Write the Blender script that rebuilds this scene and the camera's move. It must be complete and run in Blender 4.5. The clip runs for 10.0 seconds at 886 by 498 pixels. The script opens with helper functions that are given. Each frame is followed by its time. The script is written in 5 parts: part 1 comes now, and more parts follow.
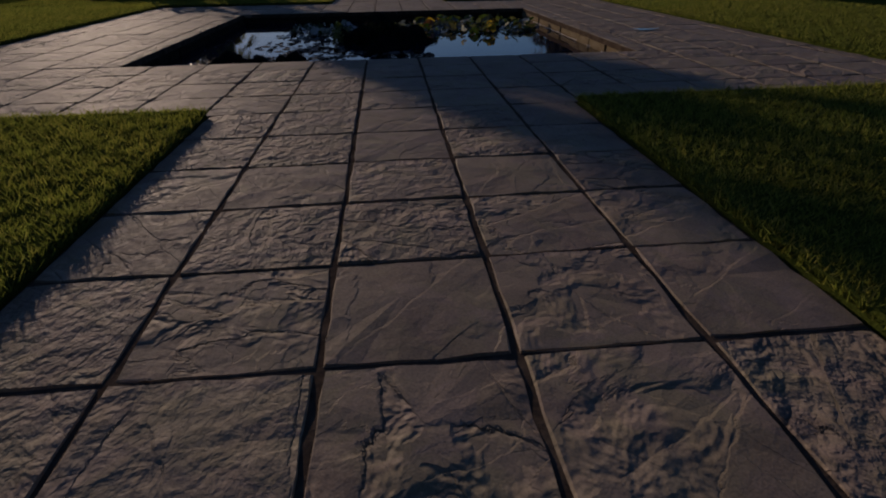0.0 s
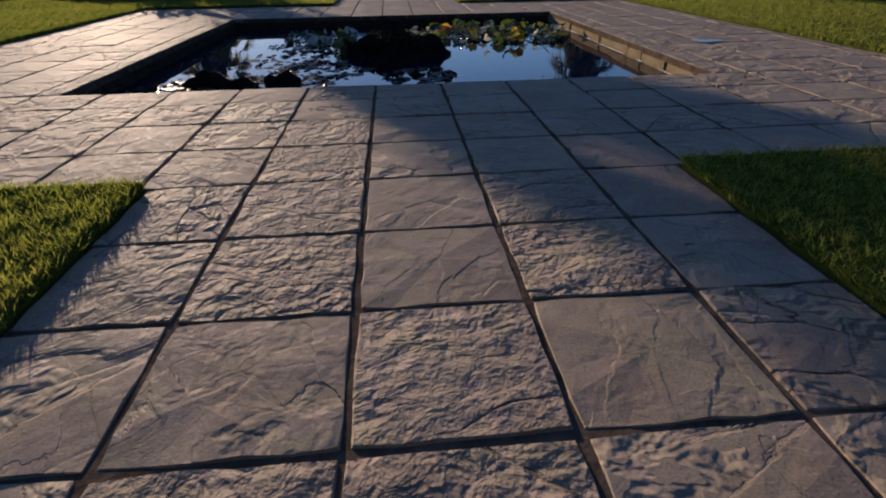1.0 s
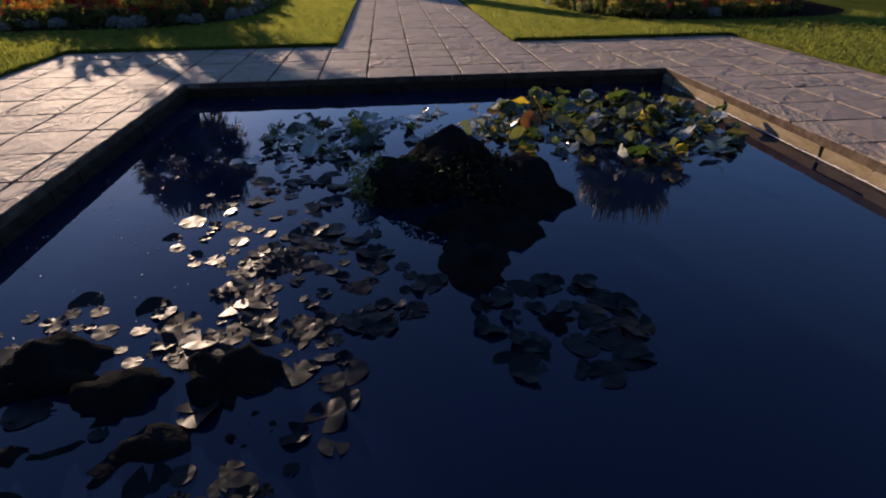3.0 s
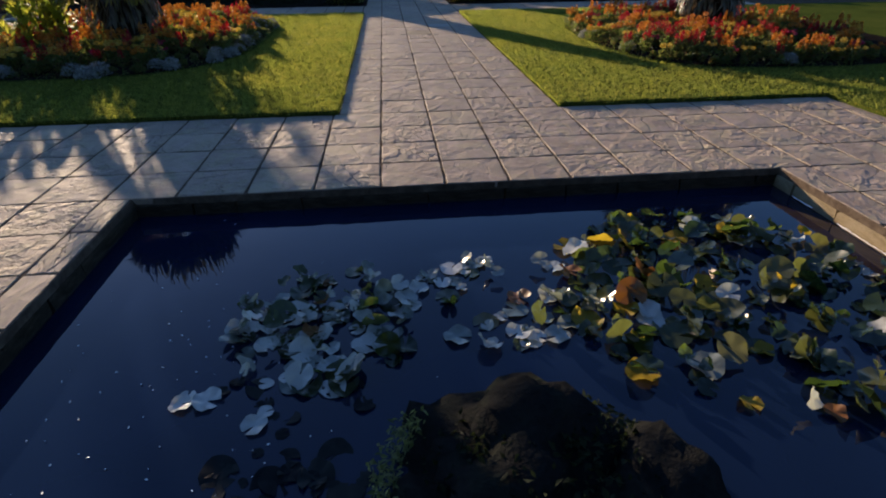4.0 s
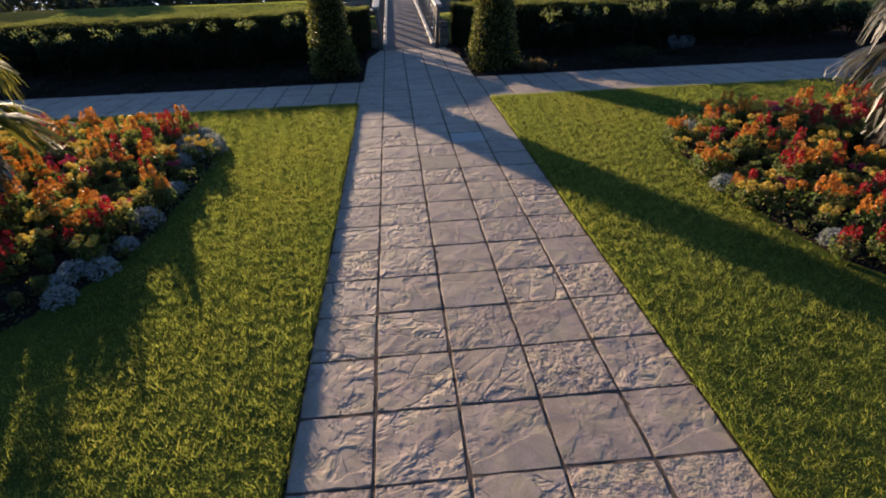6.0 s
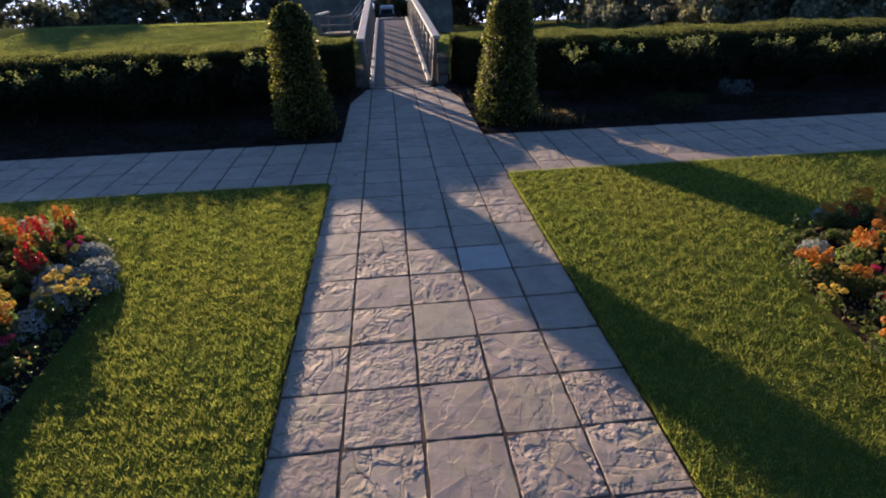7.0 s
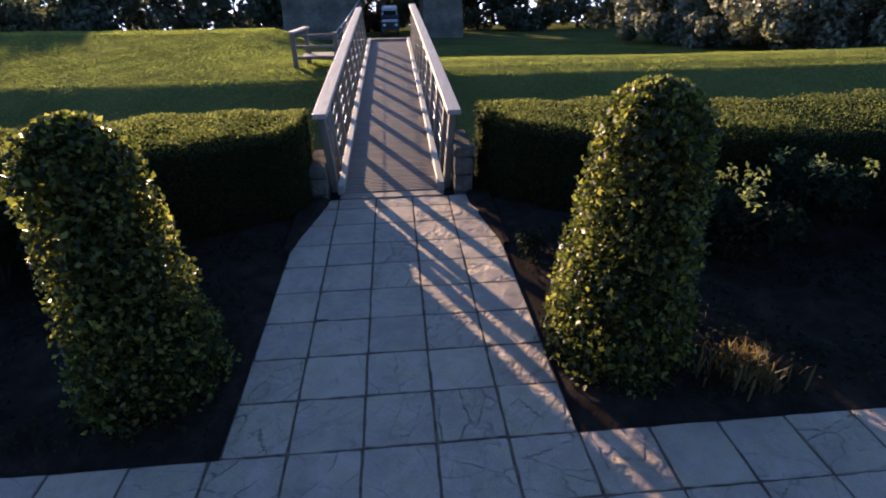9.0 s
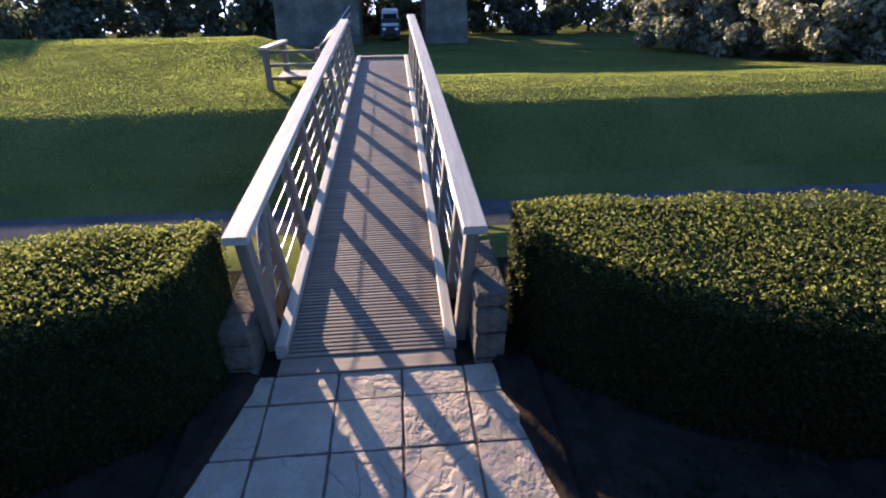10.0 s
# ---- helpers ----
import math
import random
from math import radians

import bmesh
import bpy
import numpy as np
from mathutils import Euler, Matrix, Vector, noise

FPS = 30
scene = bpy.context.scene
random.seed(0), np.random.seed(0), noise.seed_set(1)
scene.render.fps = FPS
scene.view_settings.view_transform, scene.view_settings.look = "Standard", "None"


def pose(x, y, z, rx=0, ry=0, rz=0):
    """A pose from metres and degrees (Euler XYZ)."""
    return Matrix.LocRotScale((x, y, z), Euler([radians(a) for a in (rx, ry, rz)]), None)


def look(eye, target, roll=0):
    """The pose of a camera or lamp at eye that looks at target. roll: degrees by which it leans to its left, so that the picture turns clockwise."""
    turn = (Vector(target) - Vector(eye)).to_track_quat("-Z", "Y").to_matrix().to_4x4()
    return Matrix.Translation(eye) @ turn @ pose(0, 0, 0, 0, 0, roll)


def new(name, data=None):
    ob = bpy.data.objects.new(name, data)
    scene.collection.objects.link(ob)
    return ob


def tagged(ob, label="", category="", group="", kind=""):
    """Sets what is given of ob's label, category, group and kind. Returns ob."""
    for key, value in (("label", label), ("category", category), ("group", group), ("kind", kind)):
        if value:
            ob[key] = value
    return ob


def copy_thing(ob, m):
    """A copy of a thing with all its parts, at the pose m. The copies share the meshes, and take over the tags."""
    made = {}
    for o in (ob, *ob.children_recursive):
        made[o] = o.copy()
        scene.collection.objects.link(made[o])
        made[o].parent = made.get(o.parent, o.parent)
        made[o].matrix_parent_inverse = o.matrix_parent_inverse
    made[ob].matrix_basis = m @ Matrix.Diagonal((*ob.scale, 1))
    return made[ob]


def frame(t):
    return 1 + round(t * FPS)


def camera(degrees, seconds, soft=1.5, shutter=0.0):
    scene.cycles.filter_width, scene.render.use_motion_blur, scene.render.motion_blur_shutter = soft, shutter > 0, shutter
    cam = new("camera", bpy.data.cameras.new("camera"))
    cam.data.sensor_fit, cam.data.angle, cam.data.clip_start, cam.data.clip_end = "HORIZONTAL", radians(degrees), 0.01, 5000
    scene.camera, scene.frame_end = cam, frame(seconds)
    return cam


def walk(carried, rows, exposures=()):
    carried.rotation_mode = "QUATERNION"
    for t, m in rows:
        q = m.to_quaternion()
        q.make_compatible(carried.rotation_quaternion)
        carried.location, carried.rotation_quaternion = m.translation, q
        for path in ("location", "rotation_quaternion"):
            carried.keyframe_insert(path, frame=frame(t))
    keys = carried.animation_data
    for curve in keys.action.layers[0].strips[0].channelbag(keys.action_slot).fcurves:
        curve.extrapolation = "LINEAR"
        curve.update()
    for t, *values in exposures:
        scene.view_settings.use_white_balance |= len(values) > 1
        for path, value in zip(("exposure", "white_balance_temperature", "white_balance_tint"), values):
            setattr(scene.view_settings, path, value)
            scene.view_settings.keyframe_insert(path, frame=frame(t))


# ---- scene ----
# ---- camera ----
cam = camera(80.5, 10.0, soft=2.0)
PATH = [
    (0, (0.198, -1.798, 0.794), (0.357, -0.062, -0.187), -0.9),
    (0.5, (0.192, -1.251, 0.798), (0.339, 0.482, -0.189), -1.0),
    (1, (0.136, -0.668, 0.801), (0.281, 1.064, -0.19), -0.9),
    (1.5, (0.078, 0.05, 0.804), (0.23, 1.782, -0.186), -0.6),
    (2, (-0.009, 0.808, 0.796), (0.152, 2.536, -0.198), -0.4),
    (2.5, (-0.12, 1.66, 0.876), (0.04, 3.384, -0.124), -0.6),
    (3.8, (-0.335, 3.918, 1.408), (-0.173, 5.629, 0.384), -0.8),
    (4, (-0.34, 4.269, 1.455), (-0.178, 5.983, 0.438), -0.6),
    (4.5, (-0.311, 5.291, 1.638), (-0.167, 7.009, 0.625), -1.3),
    (5, (-0.265, 6.294, 1.806), (-0.145, 8.015, 0.795), -1.9),
    (5.5, (-0.233, 7.461, 2.0), (-0.118, 9.189, 0.999), -2.6),
    (6.8, (-0.091, 10.815, 2.272), (0.07, 12.565, 1.317), -0.9),
    (7, (-0.042, 11.383, 2.31), (0.113, 13.135, 1.359), -1.7),
    (7.5, (0.023, 12.746, 2.469), (0.186, 14.491, 1.505), -1.0),
    (8, (0.111, 14.115, 2.516), (0.269, 15.86, 1.552), -0.9),
    (8.5, (0.202, 15.623, 2.56), (0.355, 17.368, 1.593), -0.7),
    (9, (0.318, 17.028, 2.592), (0.465, 18.772, 1.624), -0.7),
    (9.5, (0.435, 18.62, 2.615), (0.577, 20.363, 1.645), -0.6),
    (10, (0.526, 20.162, 2.599), (0.666, 21.906, 1.631), -0.6),
]
EXPOSURES = [(0.0, -1.3, 6450, 30), (0.2, -0.7, 6450, 29), (0.4, -0.2, 6500, 28), (0.7, 0.12, 6550, 27), (1.0, 0.28, 6550, 27), (2.5, 0.62, 6800, 36),
             (4.0, 1.12, 6800, 22), (5.5, 1.32, 6850, 24), (7.0, 1.40, 6450, 28), (8.5, 1.58, 6900, 32), (9.2, 2.06, 6650, 31), (10.0, 2.30, 6250, 29)]
walk(cam, [(t, look(eye, aim, roll)) for t, eye, aim, roll in PATH], EXPOSURES)

# ---- light: low sun ahead and to one side, clear sky ----
SUN_ELEV, SUN_LEFT = radians(10.2), radians(26.3)
sun_dir = Vector((-math.sin(SUN_LEFT) * math.cos(SUN_ELEV), math.cos(SUN_LEFT) * math.cos(SUN_ELEV), math.sin(SUN_ELEV)))
world = bpy.data.worlds.new("sky")
scene.world = world
world.use_nodes = True
wn = world.node_tree.nodes
sky = wn.new("ShaderNodeTexSky")
sky.sky_type = "NISHITA"
sky.sun_disc = False
sky.sun_elevation = SUN_ELEV
sky.sun_rotation = -SUN_LEFT
sky.air_density, sky.dust_density, sky.ozone_density = 1.0, 0.25, 5.0
wn["Background"].inputs["Strength"].default_value = 0.122
world.node_tree.links.new(sky.outputs[0], wn["Background"].inputs["Color"])
sun = new("sun", bpy.data.lights.new("sun", "SUN"))
sun.data.energy, sun.data.angle, sun.data.color = 4.6, radians(0.6), (1.0, 0.84, 0.57)
sun.matrix_world = look(sun_dir * 60, (0, 0, 0))


# ---- materials ----
def material(name):
    m = bpy.data.materials.new(name)
    m.use_nodes = True
    nt = m.node_tree
    return m, nt, nt.nodes["Principled BSDF"]


def node(nt, kind, inputs=(), **props):
    n = nt.nodes.new(kind)
    if "operation" in props:
        n.operation = props["operation"]
    if "data_type" in props:
        n.data_type = props["data_type"]
    if "blend_type" in props:
        n.blend_type = props["blend_type"]
    if "interpolation_type" in props:
        n.interpolation_type = props["interpolation_type"]
    if "rotation_type" in props:
        n.rotation_type = props["rotation_type"]
    for k, v in dict(inputs).items():
        if isinstance(v, bpy.types.NodeSocket):
            nt.links.new(v, n.inputs[k])
        else:
            n.inputs[k].default_value = v
    return n


def mathn(nt, op, a, b=0.0):
    return node(nt, "ShaderNodeMath", {0: a, 1: b}, operation=op).outputs[0]


def ramp(nt, fac, stops, constant=False):
    r = node(nt, "ShaderNodeValToRGB", {"Fac": fac})
    e = r.color_ramp.elements
    while len(e) < len(stops):
        e.new(0.5)
    for el, (p, c) in zip(e, stops):
        el.position = p
        el.color = (*c, 1.0) if len(c) == 3 else c
    if constant:
        r.color_ramp.interpolation = "CONSTANT"
    return r.outputs["Color"]


def mixc(nt, fac, a, b, blend="MIX"):
    n = node(nt, "ShaderNodeMix", {}, data_type="RGBA", blend_type=blend)
    for key, v in ((0, fac), (6, a), (7, b)):
        if isinstance(v, bpy.types.NodeSocket):
            nt.links.new(v, n.inputs[key])
        else:
            n.inputs[key].default_value = (*v, 1.0) if isinstance(v, tuple) and len(v) == 3 else v
    return n.outputs[2]


def noise_tex(nt, vec, scale, detail=4.0, rough=0.55, distort=0.0):
    return node(nt, "ShaderNodeTexNoise", {"Vector": vec, "Scale": scale, "Detail": detail, "Roughness": rough, "Distortion": distort}).outputs["Fac"]


def bump(nt, bsdf, height, distance, strength=1.0, under=None):
    ins = {"Height": height, "Distance": distance, "Strength": strength}
    if under is not None:
        ins["Normal"] = under
    b = node(nt, "ShaderNodeBump", ins)
    nt.links.new(b.outputs["Normal"], bsdf.inputs["Normal"])
    return b.outputs["Normal"]


def paint(nt, bsdf, col, rough):
    for key, v in (("Base Color", col), ("Roughness", rough)):
        if isinstance(v, bpy.types.NodeSocket):
            nt.links.new(v, bsdf.inputs[key])
        else:
            bsdf.inputs[key].default_value = (*v, 1.0) if isinstance(v, tuple) else v


def slab_material(name="riven_slab", hacked=False, tint=(1.04, 1.0, 0.95)):
    """Riven stone-effect paving: ledges, clefts and grain, different on every slab."""
    m, nt, b = material(name)
    tc = node(nt, "ShaderNodeTexCoord")
    oi = node(nt, "ShaderNodeObjectInfo")
    rnd = oi.outputs["Random"]
    off = node(nt, "ShaderNodeCombineXYZ", {"X": mathn(nt, "MULTIPLY", rnd, 37.0), "Y": mathn(nt, "MULTIPLY", rnd, 91.0), "Z": mathn(nt, "MULTIPLY", rnd, 13.0)})
    turn = node(nt, "ShaderNodeVectorRotate", {"Vector": tc.outputs["Object"], "Angle": mathn(nt, "MULTIPLY", rnd, 60.0)}, rotation_type="Z_AXIS")
    vec = node(nt, "ShaderNodeVectorMath", {0: turn.outputs[0], 1: off.outputs[0]}, operation="ADD").outputs[0]
    strv = node(nt, "ShaderNodeVectorMath", {0: vec, 1: (0.9, 2.5, 1.0)}, operation="MULTIPLY").outputs[0]
    strw = node(nt, "ShaderNodeVectorMath", {0: vec, 1: (2.4, 1.0, 1.0)}, operation="MULTIPLY").outputs[0]
    flake = node(nt, "ShaderNodeMapRange", {"Value": mathn(nt, "POWER", mathn(nt, "FRACT", mathn(nt, "MULTIPLY", rnd, 29.0)), 1.6), "To Min": 0.10, "To Max": 0.95}).outputs[0]
    rough_amt = node(nt, "ShaderNodeMapRange", {"Value": mathn(nt, "FRACT", mathn(nt, "MULTIPLY", rnd, 17.0)), "From Min": 0.66, "From Max": 0.98, "To Min": 0.08, "To Max": 1.25}).outputs[0]

    # split plates of stone, each at its own level, with ragged crisp edges
    def plates(v, scale, jag, soft):
        warp = node(nt, "ShaderNodeTexNoise", {"Vector": v, "Scale": scale * 1.7, "Detail": 6.0, "Roughness": 0.62}).outputs["Color"]
        shift = node(nt, "ShaderNodeVectorMath", {0: warp, 1: (jag, jag, 0.0)}, operation="MULTIPLY").outputs[0]
        place = node(nt, "ShaderNodeVectorMath", {0: v, 1: shift}, operation="ADD").outputs[0]
        vor = node(nt, "ShaderNodeTexVoronoi", {"Vector": place, "Scale": scale})
        vor.feature = "SMOOTH_F1"
        vor.inputs["Smoothness"].default_value = soft
        level = node(nt, "ShaderNodeSeparateColor", {"Color": vor.outputs["Color"]})
        edge = node(nt, "ShaderNodeTexVoronoi", {"Vector": place, "Scale": scale})
        edge.feature = "DISTANCE_TO_EDGE"
        cleft = ramp(nt, edge.outputs["Distance"], [(0.0, (1, 1, 1)), (0.035, (0, 0, 0))])
        return mathn(nt, "SUBTRACT", level.outputs[0], mathn(nt, "MULTIPLY", vor.outputs["Distance"], 0.10)), cleft

    (big, cleft), (small, _) = plates(strv, 1.05, 0.50, 0.05), plates(strw, 2.2, 0.30, 0.05)
    ledges = mathn(nt, "ADD", mathn(nt, "MULTIPLY", big, 1.4), mathn(nt, "MULTIPLY", small, 0.22))
    # the clefts show in places only; the rest of a slab is worn smooth
    worn = ramp(nt, noise_tex(nt, vec, 3.1, 3.0, 0.55, 0.4), [(0.40, (0.10, 0.10, 0.10)), (0.56, (1, 1, 1))])
    ledges = mathn(nt, "MULTIPLY", mathn(nt, "SUBTRACT", ledges, 0.9), worn)
    cracks = mathn(nt, "MULTIPLY", mathn(nt, "MULTIPLY", cleft, worn), flake)
    ledges = mathn(nt, "SUBTRACT", ledges, mathn(nt, "MULTIPLY", cracks, 0.25))
    sway = mathn(nt, "MULTIPLY", noise_tex(nt, strv, 1.4, 2.0, 0.5), 0.3)
    ledges = mathn(nt, "ADD", ledges, sway)
    lump = noise_tex(nt, vec, 8.0, 3.0, 0.55, 0.3)
    fine = noise_tex(nt, vec, 22.0, 4.0, 0.6, 0.2)
    grit = noise_tex(nt, vec, 70.0, 3.0, 0.6)
    if hacked:
        rough_amt, flake = 1.5, 0.8
    lumps = mathn(nt, "MULTIPLY", mathn(nt, "ADD", lump, mathn(nt, "MULTIPLY", fine, 0.28)), rough_amt)
    h = mathn(nt, "ADD", mathn(nt, "MULTIPLY", ledges, flake), mathn(nt, "ADD", mathn(nt, "MULTIPLY", lumps, 0.5), mathn(nt, "MULTIPLY", grit, 0.02)))
    bump(nt, b, h, 0.036, 1.0)
    tone = ramp(nt, mathn(nt, "FRACT", mathn(nt, "MULTIPLY", rnd, 7.3)), [(0.0, (0.265, 0.215, 0.175)), (0.35, (0.32, 0.262, 0.205)), (0.6, (0.28, 0.228, 0.19)), (0.82, (0.355, 0.295, 0.215)), (1.0, (0.31, 0.262, 0.215))])
    blot = noise_tex(nt, vec, 2.6, 5.0, 0.65, 0.4)
    c0 = mixc(nt, ramp(nt, blot, [(0.45, (0, 0, 0)), (0.60, (0.8, 0.8, 0.8))]), tone, (0.31, 0.27, 0.18))
    c0 = mixc(nt, ramp(nt, noise_tex(nt, strw, 1.9, 5.0, 0.65, 0.6), [(0.50, (0, 0, 0)), (0.62, (0.75, 0.75, 0.75))]), c0, (0.345, 0.272, 0.235))
    stain = noise_tex(nt, vec, 1.4, 5.0, 0.65)
    c1 = mixc(nt, ramp(nt, stain, [(0.42, (0, 0, 0)), (0.68, (0.6, 0.6, 0.6))]), c0, (0.20, 0.15, 0.125))
    speck = ramp(nt, grit, [(0.32, (0.72, 0.71, 0.70)), (0.62, (1.08, 1.07, 1.06))])
    c2 = mixc(nt, 0.8, c1, speck, "MULTIPLY")
    # Clefts darkened in colour too, for their dirt and the shade of the step
    c2 = mixc(nt, mathn(nt, "MULTIPLY", cracks, 0.4), c2, (0.055, 0.042, 0.034))
    c2 = mixc(nt, 1.0, c2, tint, "MULTIPLY")
    paint(nt, b, c2, ramp(nt, fine, [(0.3, (0.66, 0.66, 0.66)), (0.7, (0.9, 0.9, 0.9))]))
    b.inputs["Specular IOR Level"].default_value = 0.2
    return m


def rough_material(name, cols, scale, rough, depth, detail=6.0, grain=40.0, coords="Object"):
    """A mottled, bumpy surface in several tones."""
    m, nt, b = material(name)
    vec = node(nt, "ShaderNodeTexCoord").outputs[coords]
    n1 = noise_tex(nt, vec, scale, detail, 0.6, 0.2)
    n2 = noise_tex(nt, vec, grain, 4.0, 0.6)
    stops = [(0.28 + 0.44 * k / (len(cols) - 1), c) for k, c in enumerate(cols)]
    col = mixc(nt, 0.7, ramp(nt, n1, stops), ramp(nt, n2, [(0.3, (0.62, 0.62, 0.62)), (0.7, (1.15, 1.15, 1.15))]), "MULTIPLY")
    paint(nt, b, col, rough)
    b.inputs["Specular IOR Level"].default_value = 0.0
    bump(nt, b, mathn(nt, "ADD", n1, mathn(nt, "MULTIPLY", n2, 0.4)), depth)
    return m


def leaf_material(name, cols, rough=0.45, through_light=0.35, spec=0.5, gain=1.0, patchy=0.0):
    """Leaves and petals: each one its own tone, with light passing through."""
    m, nt, b = material(name)
    rnd = node(nt, "ShaderNodeNewGeometry").outputs["Random Per Island"]
    vec = node(nt, "ShaderNodeTexCoord").outputs["Object"]
    n1 = noise_tex(nt, vec, 30.0, 3.0, 0.6)
    stops = [(k / (len(cols) - 1), c) for k, c in enumerate(cols)]
    col = mixc(nt, 0.6, ramp(nt, rnd, stops), ramp(nt, n1, [(0.3, (0.7, 0.7, 0.7)), (0.7, (1.15, 1.15, 1.15))]), "MULTIPLY")
    if patchy:
        # worn, yellower patches and lusher ones, over hands and over metres
        wide, close = noise_tex(nt, vec, 0.9, 3.0, 0.6), noise_tex(nt, vec, 6.0, 3.0, 0.65)
        col = mixc(nt, patchy, col, ramp(nt, wide, [(0.35, (0.80, 0.92, 0.80)), (0.65, (1.22, 1.08, 1.0))]), "MULTIPLY")
        col = mixc(nt, patchy, col, ramp(nt, close, [(0.32, (0.62, 0.70, 0.62)), (0.68, (1.30, 1.22, 1.1))]), "MULTIPLY")
    paint(nt, b, col, rough)
    b.inputs["Specular IOR Level"].default_value = spec
    tr = node(nt, "ShaderNodeBsdfTranslucent", {"Color": mixc(nt, 1.0, col, (gain, gain, 0.75 * gain), "MULTIPLY")})
    mx = node(nt, "ShaderNodeMixShader", {0: through_light, 1: b.outputs[0], 2: tr.outputs[0]})
    nt.links.new(mx.outputs[0], nt.nodes["Material Output"].inputs["Surface"])
    return m


def wood_material(name, c0, c1, along=(0.6, 14.0, 14.0)):
    m, nt, b = material(name)
    tc = node(nt, "ShaderNodeTexCoord").outputs["Object"]
    rnd = node(nt, "ShaderNodeObjectInfo").outputs["Random"]
    off = node(nt, "ShaderNodeCombineXYZ", {"X": mathn(nt, "MULTIPLY", rnd, 51.0), "Y": mathn(nt, "MULTIPLY", rnd, 23.0)})
    vec = node(nt, "ShaderNodeVectorMath", {0: tc, 1: off.outputs[0]}, operation="ADD").outputs[0]
    vec = node(nt, "ShaderNodeVectorMath", {0: vec, 1: along}, operation="MULTIPLY").outputs[0]
    g = noise_tex(nt, vec, 2.0, 7.0, 0.65, 0.3)
    col = ramp(nt, g, [(0.28, c0), (0.72, c1)])
    tone = ramp(nt, rnd, [(0.0, (0.82, 0.82, 0.84)), (1.0, (1.12, 1.1, 1.06))])
    paint(nt, b, mixc(nt, 0.9, col, tone, "MULTIPLY"), 0.72)
    bump(nt, b, g, 0.002)
    return m


def plain(name, col, rough, metal=0.0):
    m, nt, b = material(name)
    vec = node(nt, "ShaderNodeTexCoord").outputs["Object"]
    n1 = noise_tex(nt, vec, 18.0, 4.0, 0.6)
    paint(nt, b, mixc(nt, 0.5, col, ramp(nt, n1, [(0.3, (0.7, 0.7, 0.7)), (0.7, (1.15, 1.15, 1.15))]), "MULTIPLY"), rough)
    b.inputs["Metallic"].default_value = metal
    return m


def water_material():
    m, nt, b = material("pond_water")
    vec = node(nt, "ShaderNodeTexCoord").outputs["Object"]
    n1 = noise_tex(nt, vec, 1.3, 3.0, 0.5)
    paint(nt, b, ramp(nt, n1, [(0.3, (0.0025, 0.0065, 0.021)), (0.7, (0.004, 0.010, 0.031))]), 0.015)
    b.inputs["IOR"].default_value = 1.37
    bump(nt, b, noise_tex(nt, vec, 5.0, 2.0, 0.5), 0.0012, 0.6)
    return m


M_SLAB = slab_material()
M_HACKED = slab_material("hacked_slab", True)
M_MORTAR = rough_material("joint_mortar", [(0.055, 0.040, 0.030), (0.10, 0.074, 0.055), (0.15, 0.115, 0.086)], 9.0, 0.95, 0.006)
M_GROUND = rough_material("ground_turf", [(0.05, 0.060, 0.020), (0.075, 0.082, 0.026), (0.11, 0.108, 0.036)], 0.35, 0.95, 0.05, 8.0, 14.0)
M_TURF = rough_material("lawn_turf", [(0.04, 0.055, 0.012), (0.065, 0.085, 0.016), (0.09, 0.10, 0.02)], 1.2, 0.95, 0.012, 6.0, 60.0)
M_BLADE = leaf_material("grass_blade", [(0.050, 0.062, 0.014), (0.065, 0.078, 0.017), (0.082, 0.090, 0.021), (0.104, 0.102, 0.030)], 0.6, 0.50, 0.10, 4.7, 0.45)
M_FARBLADE = leaf_material("far_grass_blade", [(0.05, 0.062, 0.018), (0.062, 0.075, 0.022), (0.08, 0.09, 0.026)], 0.7, 0.55, 0.0, 4.6, 0.3)
M_SOIL = rough_material("bed_soil", [(0.014, 0.010, 0.008), (0.024, 0.018, 0.014), (0.036, 0.028, 0.022)], 5.0, 0.95, 0.02)
# One wall stone in two copies: shade put into the dark, sun into the buff
M_WALL_SHADED = rough_material("pool_stone", [(0.022, 0.018, 0.014), (0.048, 0.038, 0.028), (0.085, 0.066, 0.048)], 4.0, 0.85, 0.012, 6.0, 35.0)
M_BUFF_SUNLIT = rough_material("buff_stone_sunlit", [(0.15, 0.11, 0.065), (0.25, 0.195, 0.12), (0.31, 0.25, 0.165)], 2.2, 0.85, 0.012, 6.0, 35.0)
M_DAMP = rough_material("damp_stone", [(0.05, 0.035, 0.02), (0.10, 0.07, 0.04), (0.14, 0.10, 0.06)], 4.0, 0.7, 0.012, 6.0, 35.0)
M_ALGAE = rough_material("pool_bed", [(0.012, 0.012, 0.009), (0.03, 0.026, 0.016)], 3.0, 0.9, 0.01)
M_WATER = water_material()
M_PAD = leaf_material("lily_pad", [(0.008, 0.016, 0.005), (0.014, 0.027, 0.007), (0.028, 0.044, 0.010), (0.05, 0.05, 0.020)], 0.24, 0.38, 0.6, 3.2)
# Sky glare on the wet leaves is put into this pale base colour
M_PADSHEEN = leaf_material("sheen_lily_pad", [(0.05, 0.07, 0.055), (0.12, 0.14, 0.12), (0.26, 0.28, 0.26), (0.50, 0.50, 0.47)], 0.2, 0.32, 0.9, 1.6)
M_PADWET = leaf_material("wet_lily_pad", [(0.005, 0.008, 0.010), (0.008, 0.012, 0.014), (0.012, 0.016, 0.016), (0.020, 0.024, 0.024)], 0.42, 0.12, 0.05)
